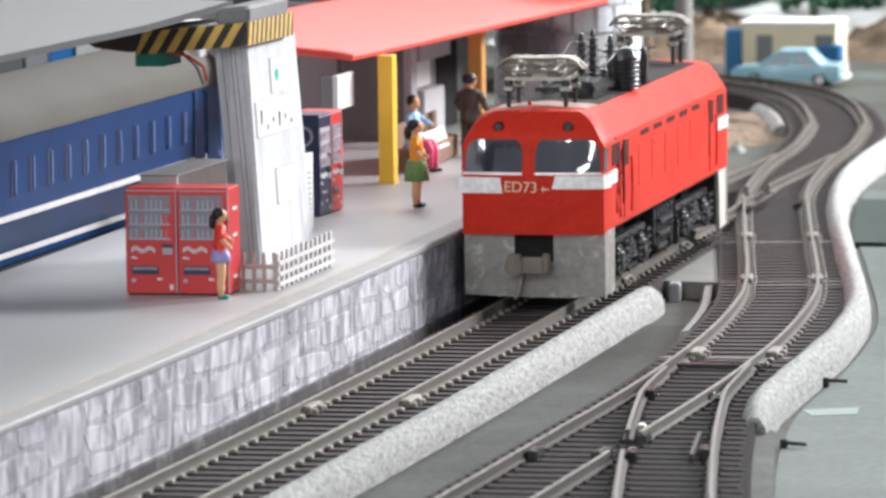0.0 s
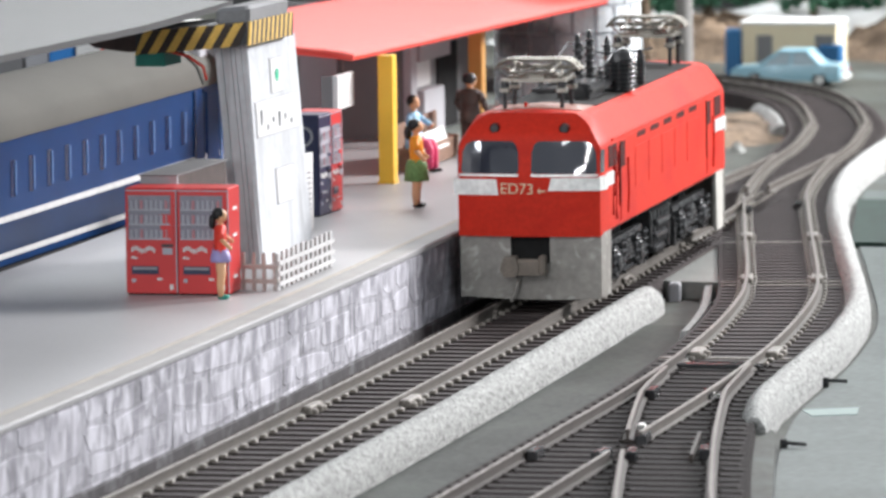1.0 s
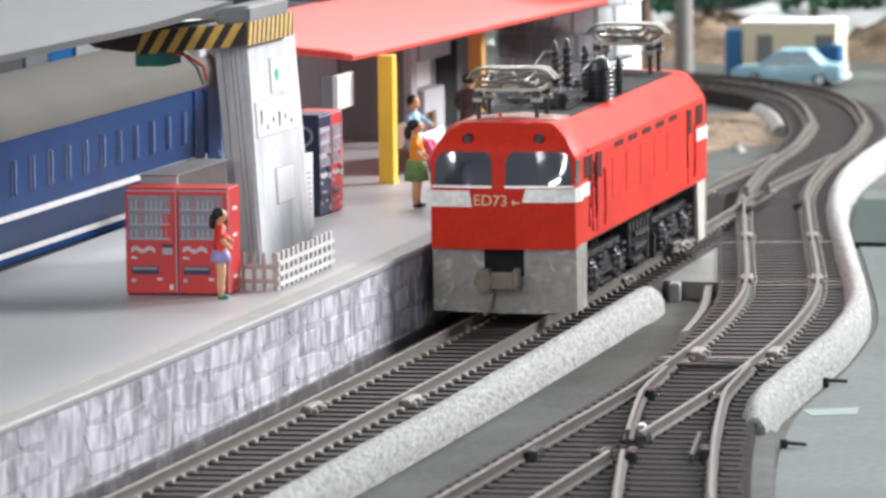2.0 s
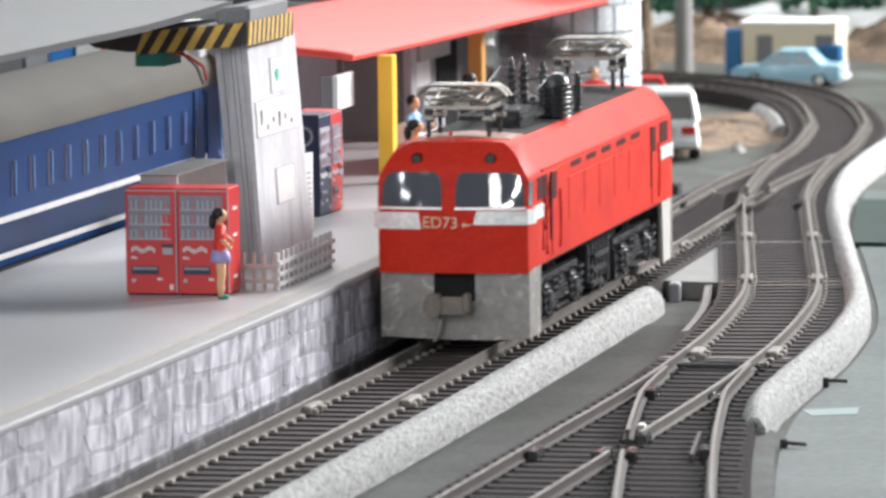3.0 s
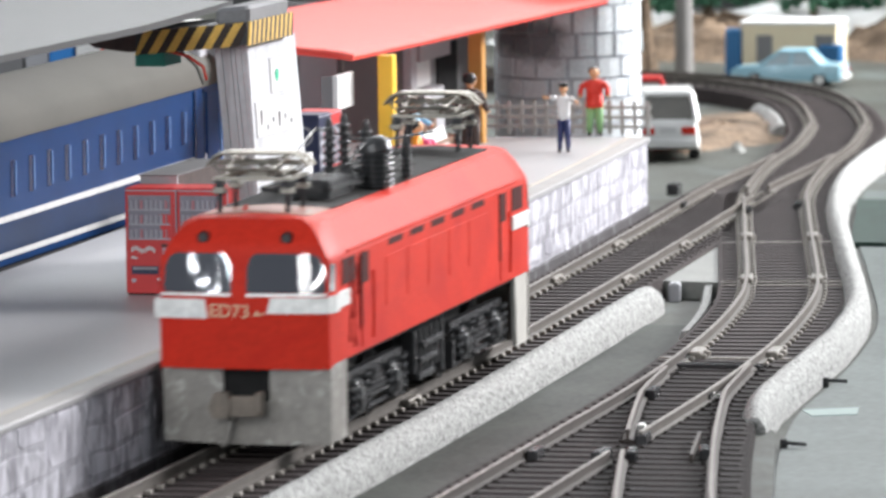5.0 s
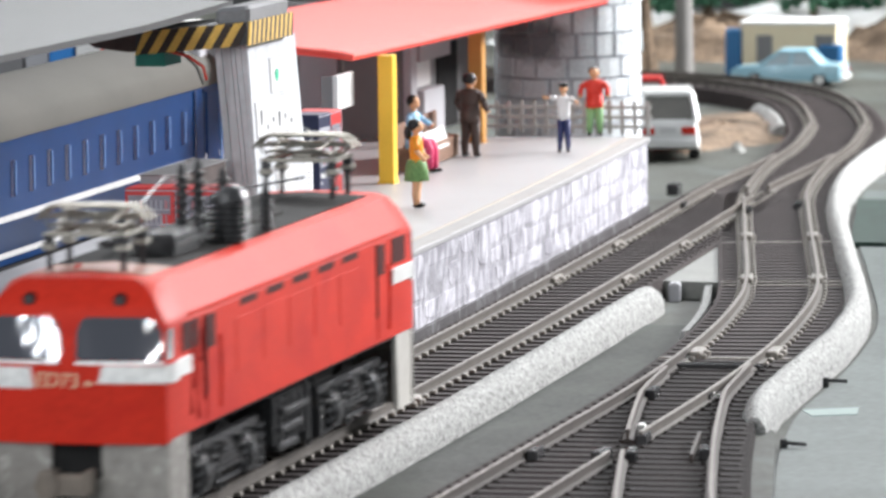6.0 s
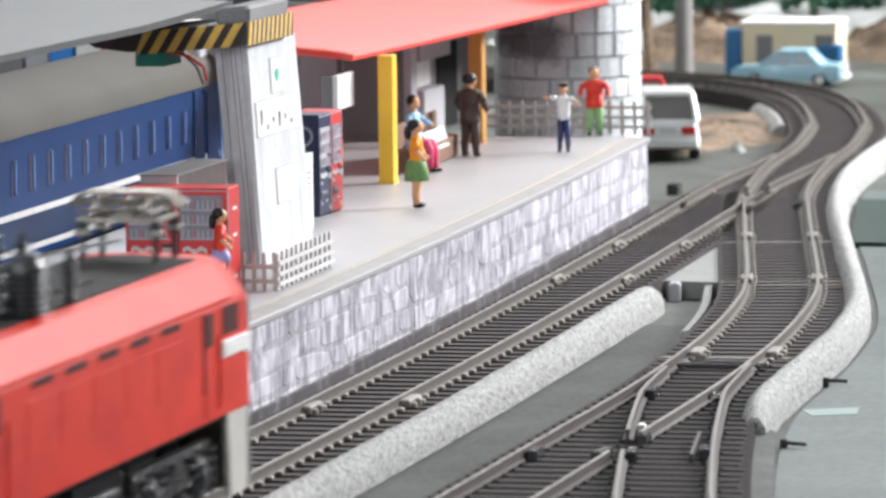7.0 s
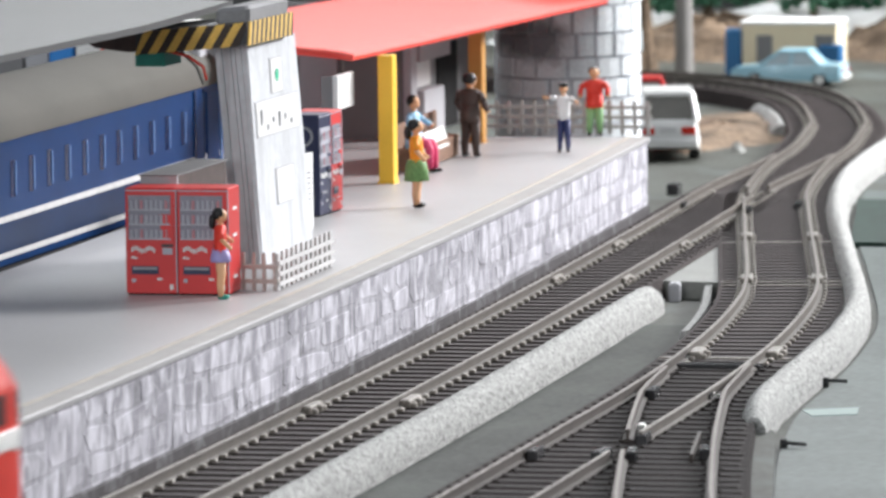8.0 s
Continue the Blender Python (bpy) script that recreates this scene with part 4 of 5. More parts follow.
# ---- coach behind the platform ----
def coach():
    c = thing("passenger_coach", "dark blue model coach with grey roof and white stripes", "railway coach", (-112.0, 200, 0), 0.3)
    y1 = 357.0
    side = Shape().box(-34, 0, 0, y1, 15.6, 45.6, 0.4)
    body = part("body", side, COACH_BLUE, c)
    prof = [(0.6, 44.6)] + [(-17 + 17.5 * math.cos(a * math.pi / 12), 45.6 + 9.8 * math.sin(a * math.pi / 12) ** 0.8) for a in range(1, 12)] + [(-34.6, 44.6)]
    part("roof", Shape().loft([[(x, y, z) for x, z in prof] for y in (-0.5, y1 * 0.5, y1 - 4, y1 + 0.5)]), COACH_ROOF, c, "curved grey roof", smooth=True)
    part("stripe", Shape().box(-0.2, 0.25, 0.5, y1 - 0.5, 25.6, 27.0), FENCE, c, "white stripe")
    part("stripe", Shape().box(-0.2, 0.25, 0.5, y1 - 0.5, 17.2, 18.5), FENCE, c, "white stripe")
    for k in range(22):
        y = 16.5 + k * 14.45
        w = part("window", Shape().box(-0.3, 0.12, y - 0.6, y + 2.6, 31.0, 39.6), COACH_DARK, c, "narrow dark window")
        # Pale strip paints the glint on the window's far edge.
        part("window_glint", Shape().box(-0.2, 0.35, y + 2.6, y + 3.6, 31.4, 39.2, 0.1), COACH_EDGE, w, "pale blue painted glint at the window edge")
    part("vestibule", Shape().box(-24, -10, y1, y1 + 4, 12, 44, 0.8), COACH_DARK, c, "dark gangway end")
    part("door", Shape().box(-0.2, 0.3, y1 - 24, y1 - 17, 16, 43), COACH_BLUE, c)
    part("door_seam", Shape().box(-0.2, 0.36, y1 - 17.0, y1 - 16.2, 16, 44), COACH_DARK, c)
    part("door_panel", Shape().box(-0.2, 0.5, y1 - 14.0, y1 - 3.0, 16.5, 43, 0.1), COACH_BLUE, c)
    part("corner_strip", Shape().box(-0.4, 0.6, y1 - 1.6, y1 + 0.4, 15.8, 45.0, 0.1), COACH_EDGE, c, "paler blue corner strip")
    part("door_seam", Shape().box(-0.2, 0.36, y1 - 25.6, y1 - 24.0, 16, 44), COACH_DARK, c)
    for y in (50, y1 - 50):
        part("bogie", Shape().box(-30, -4, y - 20, y + 20, 1, 10, 1.0), BLACK, c, "black bogie")
    part("roof_vent", Shape().box(-16, -8, y1 - 26, y1 - 12, 50, 56.4, 0.6).box(-6.5, -2.5, y1 - 10, y1 - 2, 47, 54.4, 0.5), GREY_WALL, c, "pale grey roof vent")
    part("skirt", Shape().box(-0.2, 0.2, 1.0, y1 - 1.0, 18.6, 25.4), COACH_LOW, c, "darker blue lower side")
    part("underframe_box", Shape().box(-31, -1.0, 2, y1 - 4, 5, 15.6, 0.8), BLACK, c, "black underframe")
    return c


coach()
track_d = thing("coach_track", "straight model track under the blue coach", "track", kind="structure")
coach_path = [Vector((-129, y)) for y in range(100, 701, 20)]
rail(track_d, offset(coach_path, -8.9))
rail(track_d, offset(coach_path, 8.9))
bed(track_d, coach_path)


CLOTH_BRIGHT = mat("bright_blue_paint", (0.02, 0.22, 0.62), 0.45, vary=0.1, scale=120)
hut = thing("lineside_hut", "low white hut with blue shutter behind the coach", "hut", (-153.5, 566, 0))
part("wall", Shape().box(-2.5, 24, 0, 30, GZ, 58.5, 0.4), WHITE, hut)
part("blue_shutter", Shape().box(-9.5, -3, -1, 30, GZ, 57.2, 0.4), CLOTH_BRIGHT, hut, "bright blue shutter")
part("grey_lean_to", Shape().box(-46, -17, 0, 30, GZ, 53.5, 0.5), DARK_WALL, hut, "dark grey lean-to")
part("corner_board", Shape().box(-16.5, -10, 0, 30, GZ, 55.5, 0.4), GREY_WALL, hut, "pale corner board")

# ---- vending machines ----
def vending(x, y, rz, body_mat, label, w=11.6, d=10.5, h=23.6, group="vending machines"):
    v = thing("vending_machine", label, "vending machine", (x, y, PZ), rz, group)
    part("cabinet", Shape().box(0, w, 0, d, 0.4, h, 0.25), body_mat, v)
    part("plinth", Shape().box(0.4, w - 0.4, 0.4, d - 0.4, 0, 0.5), BLACK_MATT, v)
    win = part("display_window", Shape().box(0.7, w - 1.3, -0.12, 0.1, 12.2, 22.0), SHELF_WHITE if body_mat is VEND_NAVY else DISPLAY, v, "display of drinks")
    for r in range(3):
        z = 12.6 + r * 3.2
        part("shelf", Shape().box(0.8, w - 1.4, -0.3, 0.0, z - 0.35, z), SHELF_WHITE, win, "pale shelf")
        for k in range(8):
            cx0 = 1.0 + k * (w - 2.6) / 8
            part("can", Shape().tube([(cx0 + 0.45, -0.16, z), (cx0 + 0.45, -0.16, z + 1.9)], [0.36, 0.3], 6),
                 (SHELF_WHITE, CAN_RED, CAN_GREY, SHELF_WHITE, CAN_GREY)[(k * 3 + r * 5) % 5], win)
    part("frame_edge", Shape().box(w - 0.22, w + 0.02, -0.14, 0.1, 0.6, h - 0.3), SHELF_WHITE, v, "white edge trim")
    part("frame_edge", Shape().box(0.1, w - 0.1, -0.14, 0.1, h - 0.7, h - 0.45), SHELF_WHITE, v)
    panel = part("button_panel", Shape().box(w - 3.6, w - 0.6, -0.25, 0.1, 11.0, 17.8, 0.05), body_mat, v)
    part("coin_slot", Shape().box(w - 3.2, w - 1.0, -0.35, -0.2, 9.0, 10.4), SHELF_WHITE, panel, "pale coin slot plate")
    part("coin_slot", Shape().box(w - 3.4, w - 0.8, -0.33, -0.2, 10.6, 11.3), BLACK, panel)
    wave = Shape()
    for k in range(10):
        xx = 1.3 + k * 0.55
        zz = 10.0 + 0.35 * math.sin(k * 1.1)
        wave.box(xx, xx + 0.42, -0.16, 0.0, zz - 0.45, zz + 0.5)
    part("emblem", wave, PAPER, v, "white curling emblem")
    part("emblem_stroke", Shape().prism([(0.9, 8.2), (2.4, 7.9), (2.9, 8.15), (1.6, 8.6)], 1, -0.16, 0.0), PAPER, v)
    slot = part("pickup_slot", Shape().box(1.3, w - 4.2, -0.2, 0.05, 4.6, 6.4, 0.08), VEND_NAVY, v, "dark pickup flap")
    part("flap", Shape().box(1.6, w - 4.5, -0.3, -0.1, 5.6, 6.2), GREY_TEXT, slot)
    part("lock", Shape().tube([(1.8, -0.25, 3.2), (1.8, 0.05, 3.2)], 0.5, 10), SHELF_WHITE, v)
    part("label_plate", Shape().box(w - 4.6, w - 3.4, -0.14, 0.0, 3.3, 3.8), PAPER, v)
    part("label_plate", Shape().box(w - 1.7, w - 0.9, -0.14, 0.0, 1.2, 2.4), PAPER, v)
    for z in (3.4, 12.6, 18.5):
        part("side_label", Shape().box(w - 0.05, w + 0.08, 4.0, 7.6, z, z + 0.7), PAPER, v)
    return v


vending(-62.4, 300.0, 2.0, VEND_RED, "red drinks vending machine with white trim on platform")
vending(-50.7, 300.4, 2.0, VEND_RED, "red drinks vending machine beside a girl figurine")
navy_machine = vending(-66.4, 479.4, 89.0, VEND_NAVY, "navy drinks vending machine with pale display", 10.7, 9.5, 25.4)
part("side_emblem", Shape().tube([(-0.15, 4.0, 20.0), (0.02, 4.0, 20.0)], 2.6, 20), GREY_TEXT, navy_machine, "round grey side emblem")
part("side_emblem", Shape().tube([(-0.25, 4.0, 20.0), (-0.14, 4.0, 20.0)], 1.9, 20), VEND_NAVY, navy_machine)
vending(-66.2, 490.3, 89.0, VEND_RED, "red drinks vending machine next to a navy one", 10.0, 9.5, 25.4)
nb = thing("notice_board", "narrow white notice board with printed bars", "notice board", (-61.0, 444, PZ))
part("board", Shape().box(-0.4, 0.4, 0, 8, 0, 18.6), PAPER, nb)
for k in range(10):
    part("print_bar", Shape().box(0.38, 0.5, 2.0, 5.5, 2 + k * 1.3, 2.5 + k * 1.3), GREY_TEXT, nb)

# ---- small kiosk behind the machines ----
kiosk = thing("kiosk", "small narrow kiosk with grey roof behind vending machines", "kiosk", (-58.2, 312, PZ))
part("front_panel", Shape().box(-4.2, 4.2, 0, 1.2, 0, 25.2), GREY_WALL, kiosk, "white front panel")
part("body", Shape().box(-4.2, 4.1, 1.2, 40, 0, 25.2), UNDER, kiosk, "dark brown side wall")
part("roof", Shape().box(-4.4, 4.4, -0.3, 41, 25.2, 25.5), DARK_WALL, kiosk, "flat grey roof sheet")

# ---- pillar with posters and striped beam ----
pil = thing("pillar", "grey brushed concrete wall pillar with posters", "pillar", (0, 0, 0))
lean = [(-54.8, -48.3, 17.0), (-56.9, -49.9, 45), (-58.9, -51.2, 67.9)]
part("shaft", Shape().loft([[(a, 361, z), (b - 0.4, 361, z), (b, 361.4, z), (b, 406 - (z - 17) * 0.07, z), (a, 406 - (z - 17) * 0.07, z)] for a, b, z in lean]), PILLAR, pil, "streaky grey shaft leaning slightly")

for a, w, dx0 in ((0.1, 1.5, 0.0), (1.8, 1.9, 0.15), (3.85, 0.9, 0.05), (4.9, 1.3, 0.2)):
    part("plank", Shape().loft([[(x0 + a, 360.4 + dx0, z), (x0 + a + w, 360.3 + dx0, z), (x0 + a + w, 361.1, z), (x0 + a, 361.1, z)] for x0, _, z in lean]), PILLAR, pil, "upright rough plank")

def poster(y0, y1, z0, z1, name="poster", label="white paper poster", deco=None):
    def xat(z):
        return -48.3 - (z - 17.0) * 2.9 / 50.9
    p = part(name, Shape().loft([[(xat(z0), y0, z0), (xat(z0) + 0.22, y0, z0), (xat(z0) + 0.22, y1, z0), (xat(z0), y1, z0)],
                                 [(xat(z1), y0, z1), (xat(z1) + 0.22, y0, z1), (xat(z1) + 0.22, y1, z1), (xat(z1), y1, z1)]]), PAPER, pil, label)
    part("backing", Shape().loft([[(xat(z) - 0.02, y0 - 0.9, z), (xat(z) + 0.1, y0 - 0.9, z), (xat(z) + 0.1, y1 + 0.9, z), (xat(z) - 0.02, y1 + 0.9, z)] for z in (z0 - 0.25, z1 + 0.25)]), GREY_WALL, p, "grey paper backing")
    if deco == "green":
        zc = (z0 + z1) / 2
        part("green_mark", Shape().tube([(xat(zc) + 0.2, (y0 + y1) / 2, zc), (xat(zc) + 0.35, (y0 + y1) / 2, zc)], 1.5, 10), GREEN_PRINT, p, "green mark")
    if deco == "bars":
        for k in range(6):
            y = y0 + 3 + k * (y1 - y0 - 5) / 6
            zz = z0 + (1.2 if k % 2 else 2.6)
            part("print_bar", Shape().box(xat(zz) + 0.2, xat(zz) + 0.34, y, y + 1.2, zz, zz + (1.2 if k % 3 else 3.4)), GREY_TEXT, p)
    return p


poster(379, 388, 55.5, 63.3, deco="green")
poster(364.5, 400, 46.3, 54.2, label="wide white paper poster", deco="bars")
poster(378, 392.6, 30.0, 37.9)


SLAB = mat("beam_slab_grey", (0.2, 0.2, 0.205), 0.7, vary=0.2, scale=90, bump=0.3)
beam = thing("striped_beam", "beam with black and yellow hazard stripes over pillar", "beam")


def tilt(sh):
    sh.v = [(x, y, z + (x + 49) * 0.085) for x, y, z in sh.v]
    return sh


part("core", tilt(Shape().box(-76, -49.5, 355.6, 394, 68.2, 73.3)), ROOF_GREY, beam)
for k in range(14):
    w = 30.0 / 14
    x0 = -79.5 + k * w
    lo, hi = max(x0, -76.2), min(x0 + w, -49.3)
    lo2, hi2 = max(x0 + 3.4, -76.2), min(x0 + w + 3.4, -49.3)
    if hi <= lo or hi2 <= lo2:
        continue
    part("stripe", tilt(Shape().prism([(lo, 68.1), (hi, 68.1), (hi2, 73.4), (lo2, 73.4)], 1, 355.2, 355.8)), HAZ_YELLOW if k % 2 else HAZ_BLACK, beam)
for k in range(20):
    y0 = 355.4 + k * 38.0 / 20
    part("stripe", Shape().prism([(max(355.4, y0 - 0.2), 68.0), (y0 + 1.8, 68.0), (min(394, y0 + 3.2), 73.4), (y0 + 1.3, 73.4)], 0, -49.5, -49.1), HAZ_YELLOW if k % 2 == 0 else HAZ_BLACK, beam)
part("bracket", Shape().loft([[(-90, 356 + d, 69.8), (-86, 356 + d, 67.4), (-78, 356 + d, 66.4), (-72, 356 + d, 67.0), (-72, 356 + d, 70.4), (-88, 356 + d, 70.6)] for d in (0, 36)]), UNDER, beam, "dark brown rounded bracket")
part("slab", tilt(Shape().box(-58, -50.0, 359, 393, 73.4, 77.0, 0.8)), SLAB, beam, "grey slab over the beam")
part("green_box", Shape().box(-77, -70, 358, 372, 63.0, 66.6, 0.4), CLOTH["teal"], beam, "small dark green box")
part("cable", Shape().tube([(-72, 360, 67), (-64, 357, 65.5), (-60.8, 358, 63), (-60.2, 358.5, 60)], 0.35, 6), CLOTH["red"], beam, "thin red cable", smooth=True)
part("cable", Shape().tube([(-66, 358, 66.5), (-62, 357, 63), (-60.6, 357.5, 59)], 0.35, 6), WIRE, beam, smooth=True)
part("hook", Shape().tube([(-58, 380, 72.6), (-58.5, 380, 75), (-57, 381, 75.6), (-54, 384, 73.6)], 0.4, 6), BLACK, beam, "black bent wire", smooth=True)

# ---- canopies ----
gc = thing("grey_canopy", "large grey canopy roof over the platform", "canopy", kind="structure")
eave = [Vector((-57.5, 188)), Vector((-57.6, 201)), Vector((-60.6, 310)), Vector((-67, 404))]
lift = [(p.x, p.y, h) for p, h in zip(eave, (1.5, 1.4, 0.2, 0.0))]
part("sheet", Shape().sweep(lift, [(0, 74.2), (0, 75.2), (-30, 77.0), (-56, 78.0), (-56, 76.8), (-30, 75.8)]), ROOF_GREY, gc)
part("edge_trim", Shape().sweep(lift, [(0.05, 73.9), (0.5, 73.9), (0.5, 75.4), (0.05, 75.4)]), ROOF_GREY, gc, "grey edge strip")
rc = thing("red_canopy", "red hipped station canopy roof", "canopy", kind="structure")
red_eave = [Vector((-77.2, 555)), Vector((-73, 620)), Vector((-68.5, 700)), Vector((-62, 810))]
part("roof_sheet", Shape().sweep(rise(red_eave, 0), [(-0.3, 50.4), (0, 51.4), (-0.8, 52.2), (-4, 52.7), (-45, 56.5), (-70, 54.1), (-70, 52.4), (-45, 54.6)]), ROOF_RED, rc, smooth=True)
part("front_lip", Shape().tube([(-76.9, 554.6, 51.2), (-79.5, 554.4, 51.8), (-84, 556, 52.4), (-95, 557, 53.2), (-120, 558, 55.0)], [0.9, 1.1, 0.9, 0.9, 0.9], 8), ROOF_RED, rc, "rounded red front edge", smooth=True)
for x, y, m, top, label in ((-73, 574, POST, 50.7, "bright yellow square canopy post"), (-79.6, 702, POST_TAN, 50.7, "tan square canopy post")):
    pst = thing("canopy_post", label, "post", (x, y, PZ), 0, "canopy posts")
    part("shaft", Shape().box(-2.0, 2.0, -2.4, 2.4, 0.6, top - PZ, 0.2), m, pst)
    part("foot", Shape().box(-2.2, 2.2, -2.6, 2.6, 0, 0.7, 0.1), m, pst)

# ---- station building ----
st = thing("station_building", "dark grey station building under the red canopy", "building", kind="structure")
part("front_wall", Shape().box(-170, -102, 708, 711, PZ, 50.5), DARK_WALL, st)
part("side_wall", Shape().box(-105, -102, 711, 800, PZ, 50.5), DARK_WALL, st)
part("back_wall", Shape().box(-170, -105, 797, 800, PZ, 50.5), DARK_WALL, st)
part("corner_post", Shape().box(-102.0, -99.6, 705, 712, PZ, 50.5, 0.3), GREY_WALL, st, "pale corner post")
part("wall_panel", Shape().box(-133, -122, 706.8, 708, 26, 44), GREY_WALL, st, "grey notice panel")
part("counter", Shape().box(-102.1, -98.0, 714, 738, PZ, 30.5, 0.3), GREY_WALL, st, "pale ticket counter")
part("ticket_window", Shape().box(-102.1, -101.2, 714, 734, 31, 41), PAPER, st, "lit white ticket window")
part("door_opening", Shape().box(-102.1, -101.5, 744, 768, PZ, 44), BLACK_MATT, st, "dark doorway")
part("sign_panel", Shape().box(-100.8, -99.6, 716, 752, 38.5, 47.2, 0.2), GREY_WALL, st, "grey hanging sign panel")
part("sign_panel", Shape().box(-100.2, -99.0, 740, 772, 42.5, 49.5, 0.2), GREY_WALL, st)

sgn = thing("hanging_sign", "white box sign hung from the canopy by a wire", "sign", (-81.0, 559, 0))
part("box", Shape().box(-0.7, 0.7, -8.4, 8.4, 37.9, 46.8, 0.15), PAPER, sgn)
part("wire", Shape().tube([(0, 0, 46.8), (0, 0, 51)], 0.3, 6), WIRE, sgn)
part("side_panel", Shape().box(-4.0, -0.8, -7.6, -6.6, 38.2, 46.6), DARK_WALL, sgn, "dark grey end panel")

# ---- bench ----
bn = thing("bench", "brown wooden platform bench with white panel", "bench", (-75.5, 606, PZ), 2)
part("seat", Shape().box(-3.4, 3.0, 0, 52, 5.0, 6.2, 0.2), WOOD, bn)
part("front_panel", Shape().box(2.2, 2.9, 0.6, 51.5, 0.4, 5.0), WOOD, bn)
part("backrest", Shape().box(-4.2, -3.2, 0, 52, 5.8, 12.6, 0.2), WOOD, bn)
part("notice_panel", Shape().prism([(2.6, 4.2), (3.2, 4.2), (1.6, 9.4), (1.0, 9.4)], 1, 11, 38), WHITE, bn, "white leaning panel on the bench")
for y in (1.5, 25, 49):
    part("leg", Shape().box(-3.2, 2.2, y, y + 1.6, 0, 5.0), WOOD, bn)


# ---- figurines ----
def figurine(at, rz, label, h, top, low, hair=HAIR, shoe=HAIR, skirt=None, arms=(0.2, 0.2), seated=False, cap=False, tail=False, hem=6.6, stout=1.0, sleeves=False):
    k = h / 22.0
    leg_mat = CLOTH[low] if low else SKIN
    legs, body, skin, hr, shoes = Shape(), Shape(), Shape(), Shape(), Shape()
    hip = 10.4
    if seated:
        hip = 7.0
    for s in (-1, 1):
        if seated:
            legs.tube([(s * 1.1, 0, hip), (s * 1.2, -4.6, hip - 0.1), (s * 1.2, -5.0, hip - 1.2), (s * 1.2, -5.2, 0.8)], [1.3, 1.15, 1.0, 0.7], 8)
            shoes.ball((s * 1.2, -5.9, 0.55), 0.8, 8, 5, (0.8, 1.6, 0.7))
        else:
            legs.tube([(s * 0.95, 0, hip), (s * 1.1, -0.1, 5.6), (s * 1.25, 0.1, 3.4), (s * 1.3, 0, 0.6)], [1.25, 0.95, 0.85, 0.6], 8)
            shoes.ball((s * 1.35, -0.55, 0.5), 0.8, 8, 5, (0.85, 1.7, 0.65))
    if skirt:
        body2 = Shape().tube([(0, 0, hip + 1.5), (0, 0, hip), (0, 0, hem)], [1.8, 2.25, 2.2 + 0.2 * (hip - hem) * 0.6], 12)
    sh_z = hip + 7.2
    body.loft([[(a * math.cos(t * math.pi / 5), b * math.sin(t * math.pi / 5), z) for t in range(10)] for a, b, z in
               ((2.0, 1.4, hip - 0.2), (1.9, 1.35, hip + 1.6), (2.1, 1.5, hip + 4.2), (2.5, 1.4, sh_z - 1.0), (2.2, 1.2, sh_z - 0.1), (0.8, 0.8, sh_z + 0.3))])
    if sleeves:
        body.tube([(0, 0, hip + 3.0), (0, 0, hip + 0.5), (0, 0, hip - 1.4)], [2.0, 2.15, 2.2], 10)
    for s, lift in zip((-1, 1), arms):
        e = (s * (2.9 + lift), -1.0 * lift, sh_z - 3.6 + lift * 2.4)
        w = (s * (2.6 + 2.2 * lift), -1.6 - 1.5 * lift, sh_z - 6.4 + lift * 4.6)
        body.tube([(s * 2.2, 0, sh_z - 0.7), e], [0.8, 0.65], 8)
        (body if sleeves else skin).tube([e, w], [0.68, 0.6] if sleeves else [0.55, 0.5], 7)
        skin.ball(w, 0.62, 7, 5)
    skin.tube([(0, 0, sh_z), (0, -0.1, sh_z + 1.2)], 0.65, 8)
    skin.ball((0, -0.15, sh_z + 2.5), 1.55, 10, 7, (0.86, 0.95, 1.1))
    if cap:
        hr.tube([(0, 0, sh_z + 3.2), (0, 0, sh_z + 3.9), (0, 0, sh_z + 4.3)], [1.45, 1.75, 1.2], 10).ball((0, -1.3, sh_z + 3.2), 0.9, 8, 5, (1.2, 0.9, 0.25))
    else:
        hr.ball((0, 0.3, sh_z + 2.9), 1.62, 10, 7, (0.95, 0.95, 1.0))
        if tail:
            hr.ball((0, 1.7, sh_z + 1.0), 1.0, 8, 6, (0.9, 0.8, 1.9))
    pieces = [(legs, leg_mat), (body, CLOTH[top]), (skin, SKIN), (hr, hair), (shoes, shoe)]
    if skirt:
        pieces.append((body2, CLOTH[skirt]))
    for sh, _ in pieces:
        sh.v = [(x * k * stout, y * k * stout, z * k) for x, y, z in sh.v]
    return multi("figurine", pieces, label, "figurine", at, rz, "platform figurines")


figurine((-39.2, 294.5, PZ), 105, "painted figurine in red top and violet shorts", 20.0, "red", None, skirt="violet", hem=9.0, shoe=CLOTH["teal"], arms=(0.3, 0.5), tail=True, stout=1.1)
figurine((-49.0, 509, PZ), 100, "painted figurine in orange top and green skirt", 22.2, "orange", None, skirt="green", tail=True, stout=1.22)
figurine((-74.6, 608, PZ), 75, "seated painted figurine in light blue and pink", 24.5, "blue", "pink", seated=True, arms=(0.3, 0.7), sleeves=True)
figurine((-70.6, 656, PZ), 165, "painted figurine in dark brown suit seen from behind", 23.2, "brown", "brown", arms=(0.15, 0.1), stout=1.3, sleeves=True)
figurine((-47.8, 672, PZ), 5, "painted figurine in white shirt and navy trousers pointing", 19.4, "white", "navy", cap=True, arms=(1.4, 1.0))
figurine((-51.4, 728, PZ), 10, "painted figurine in red jacket and green trousers", 19.8, "red", "lime", arms=(0.35, 0.35), stout=1.3, sleeves=True)


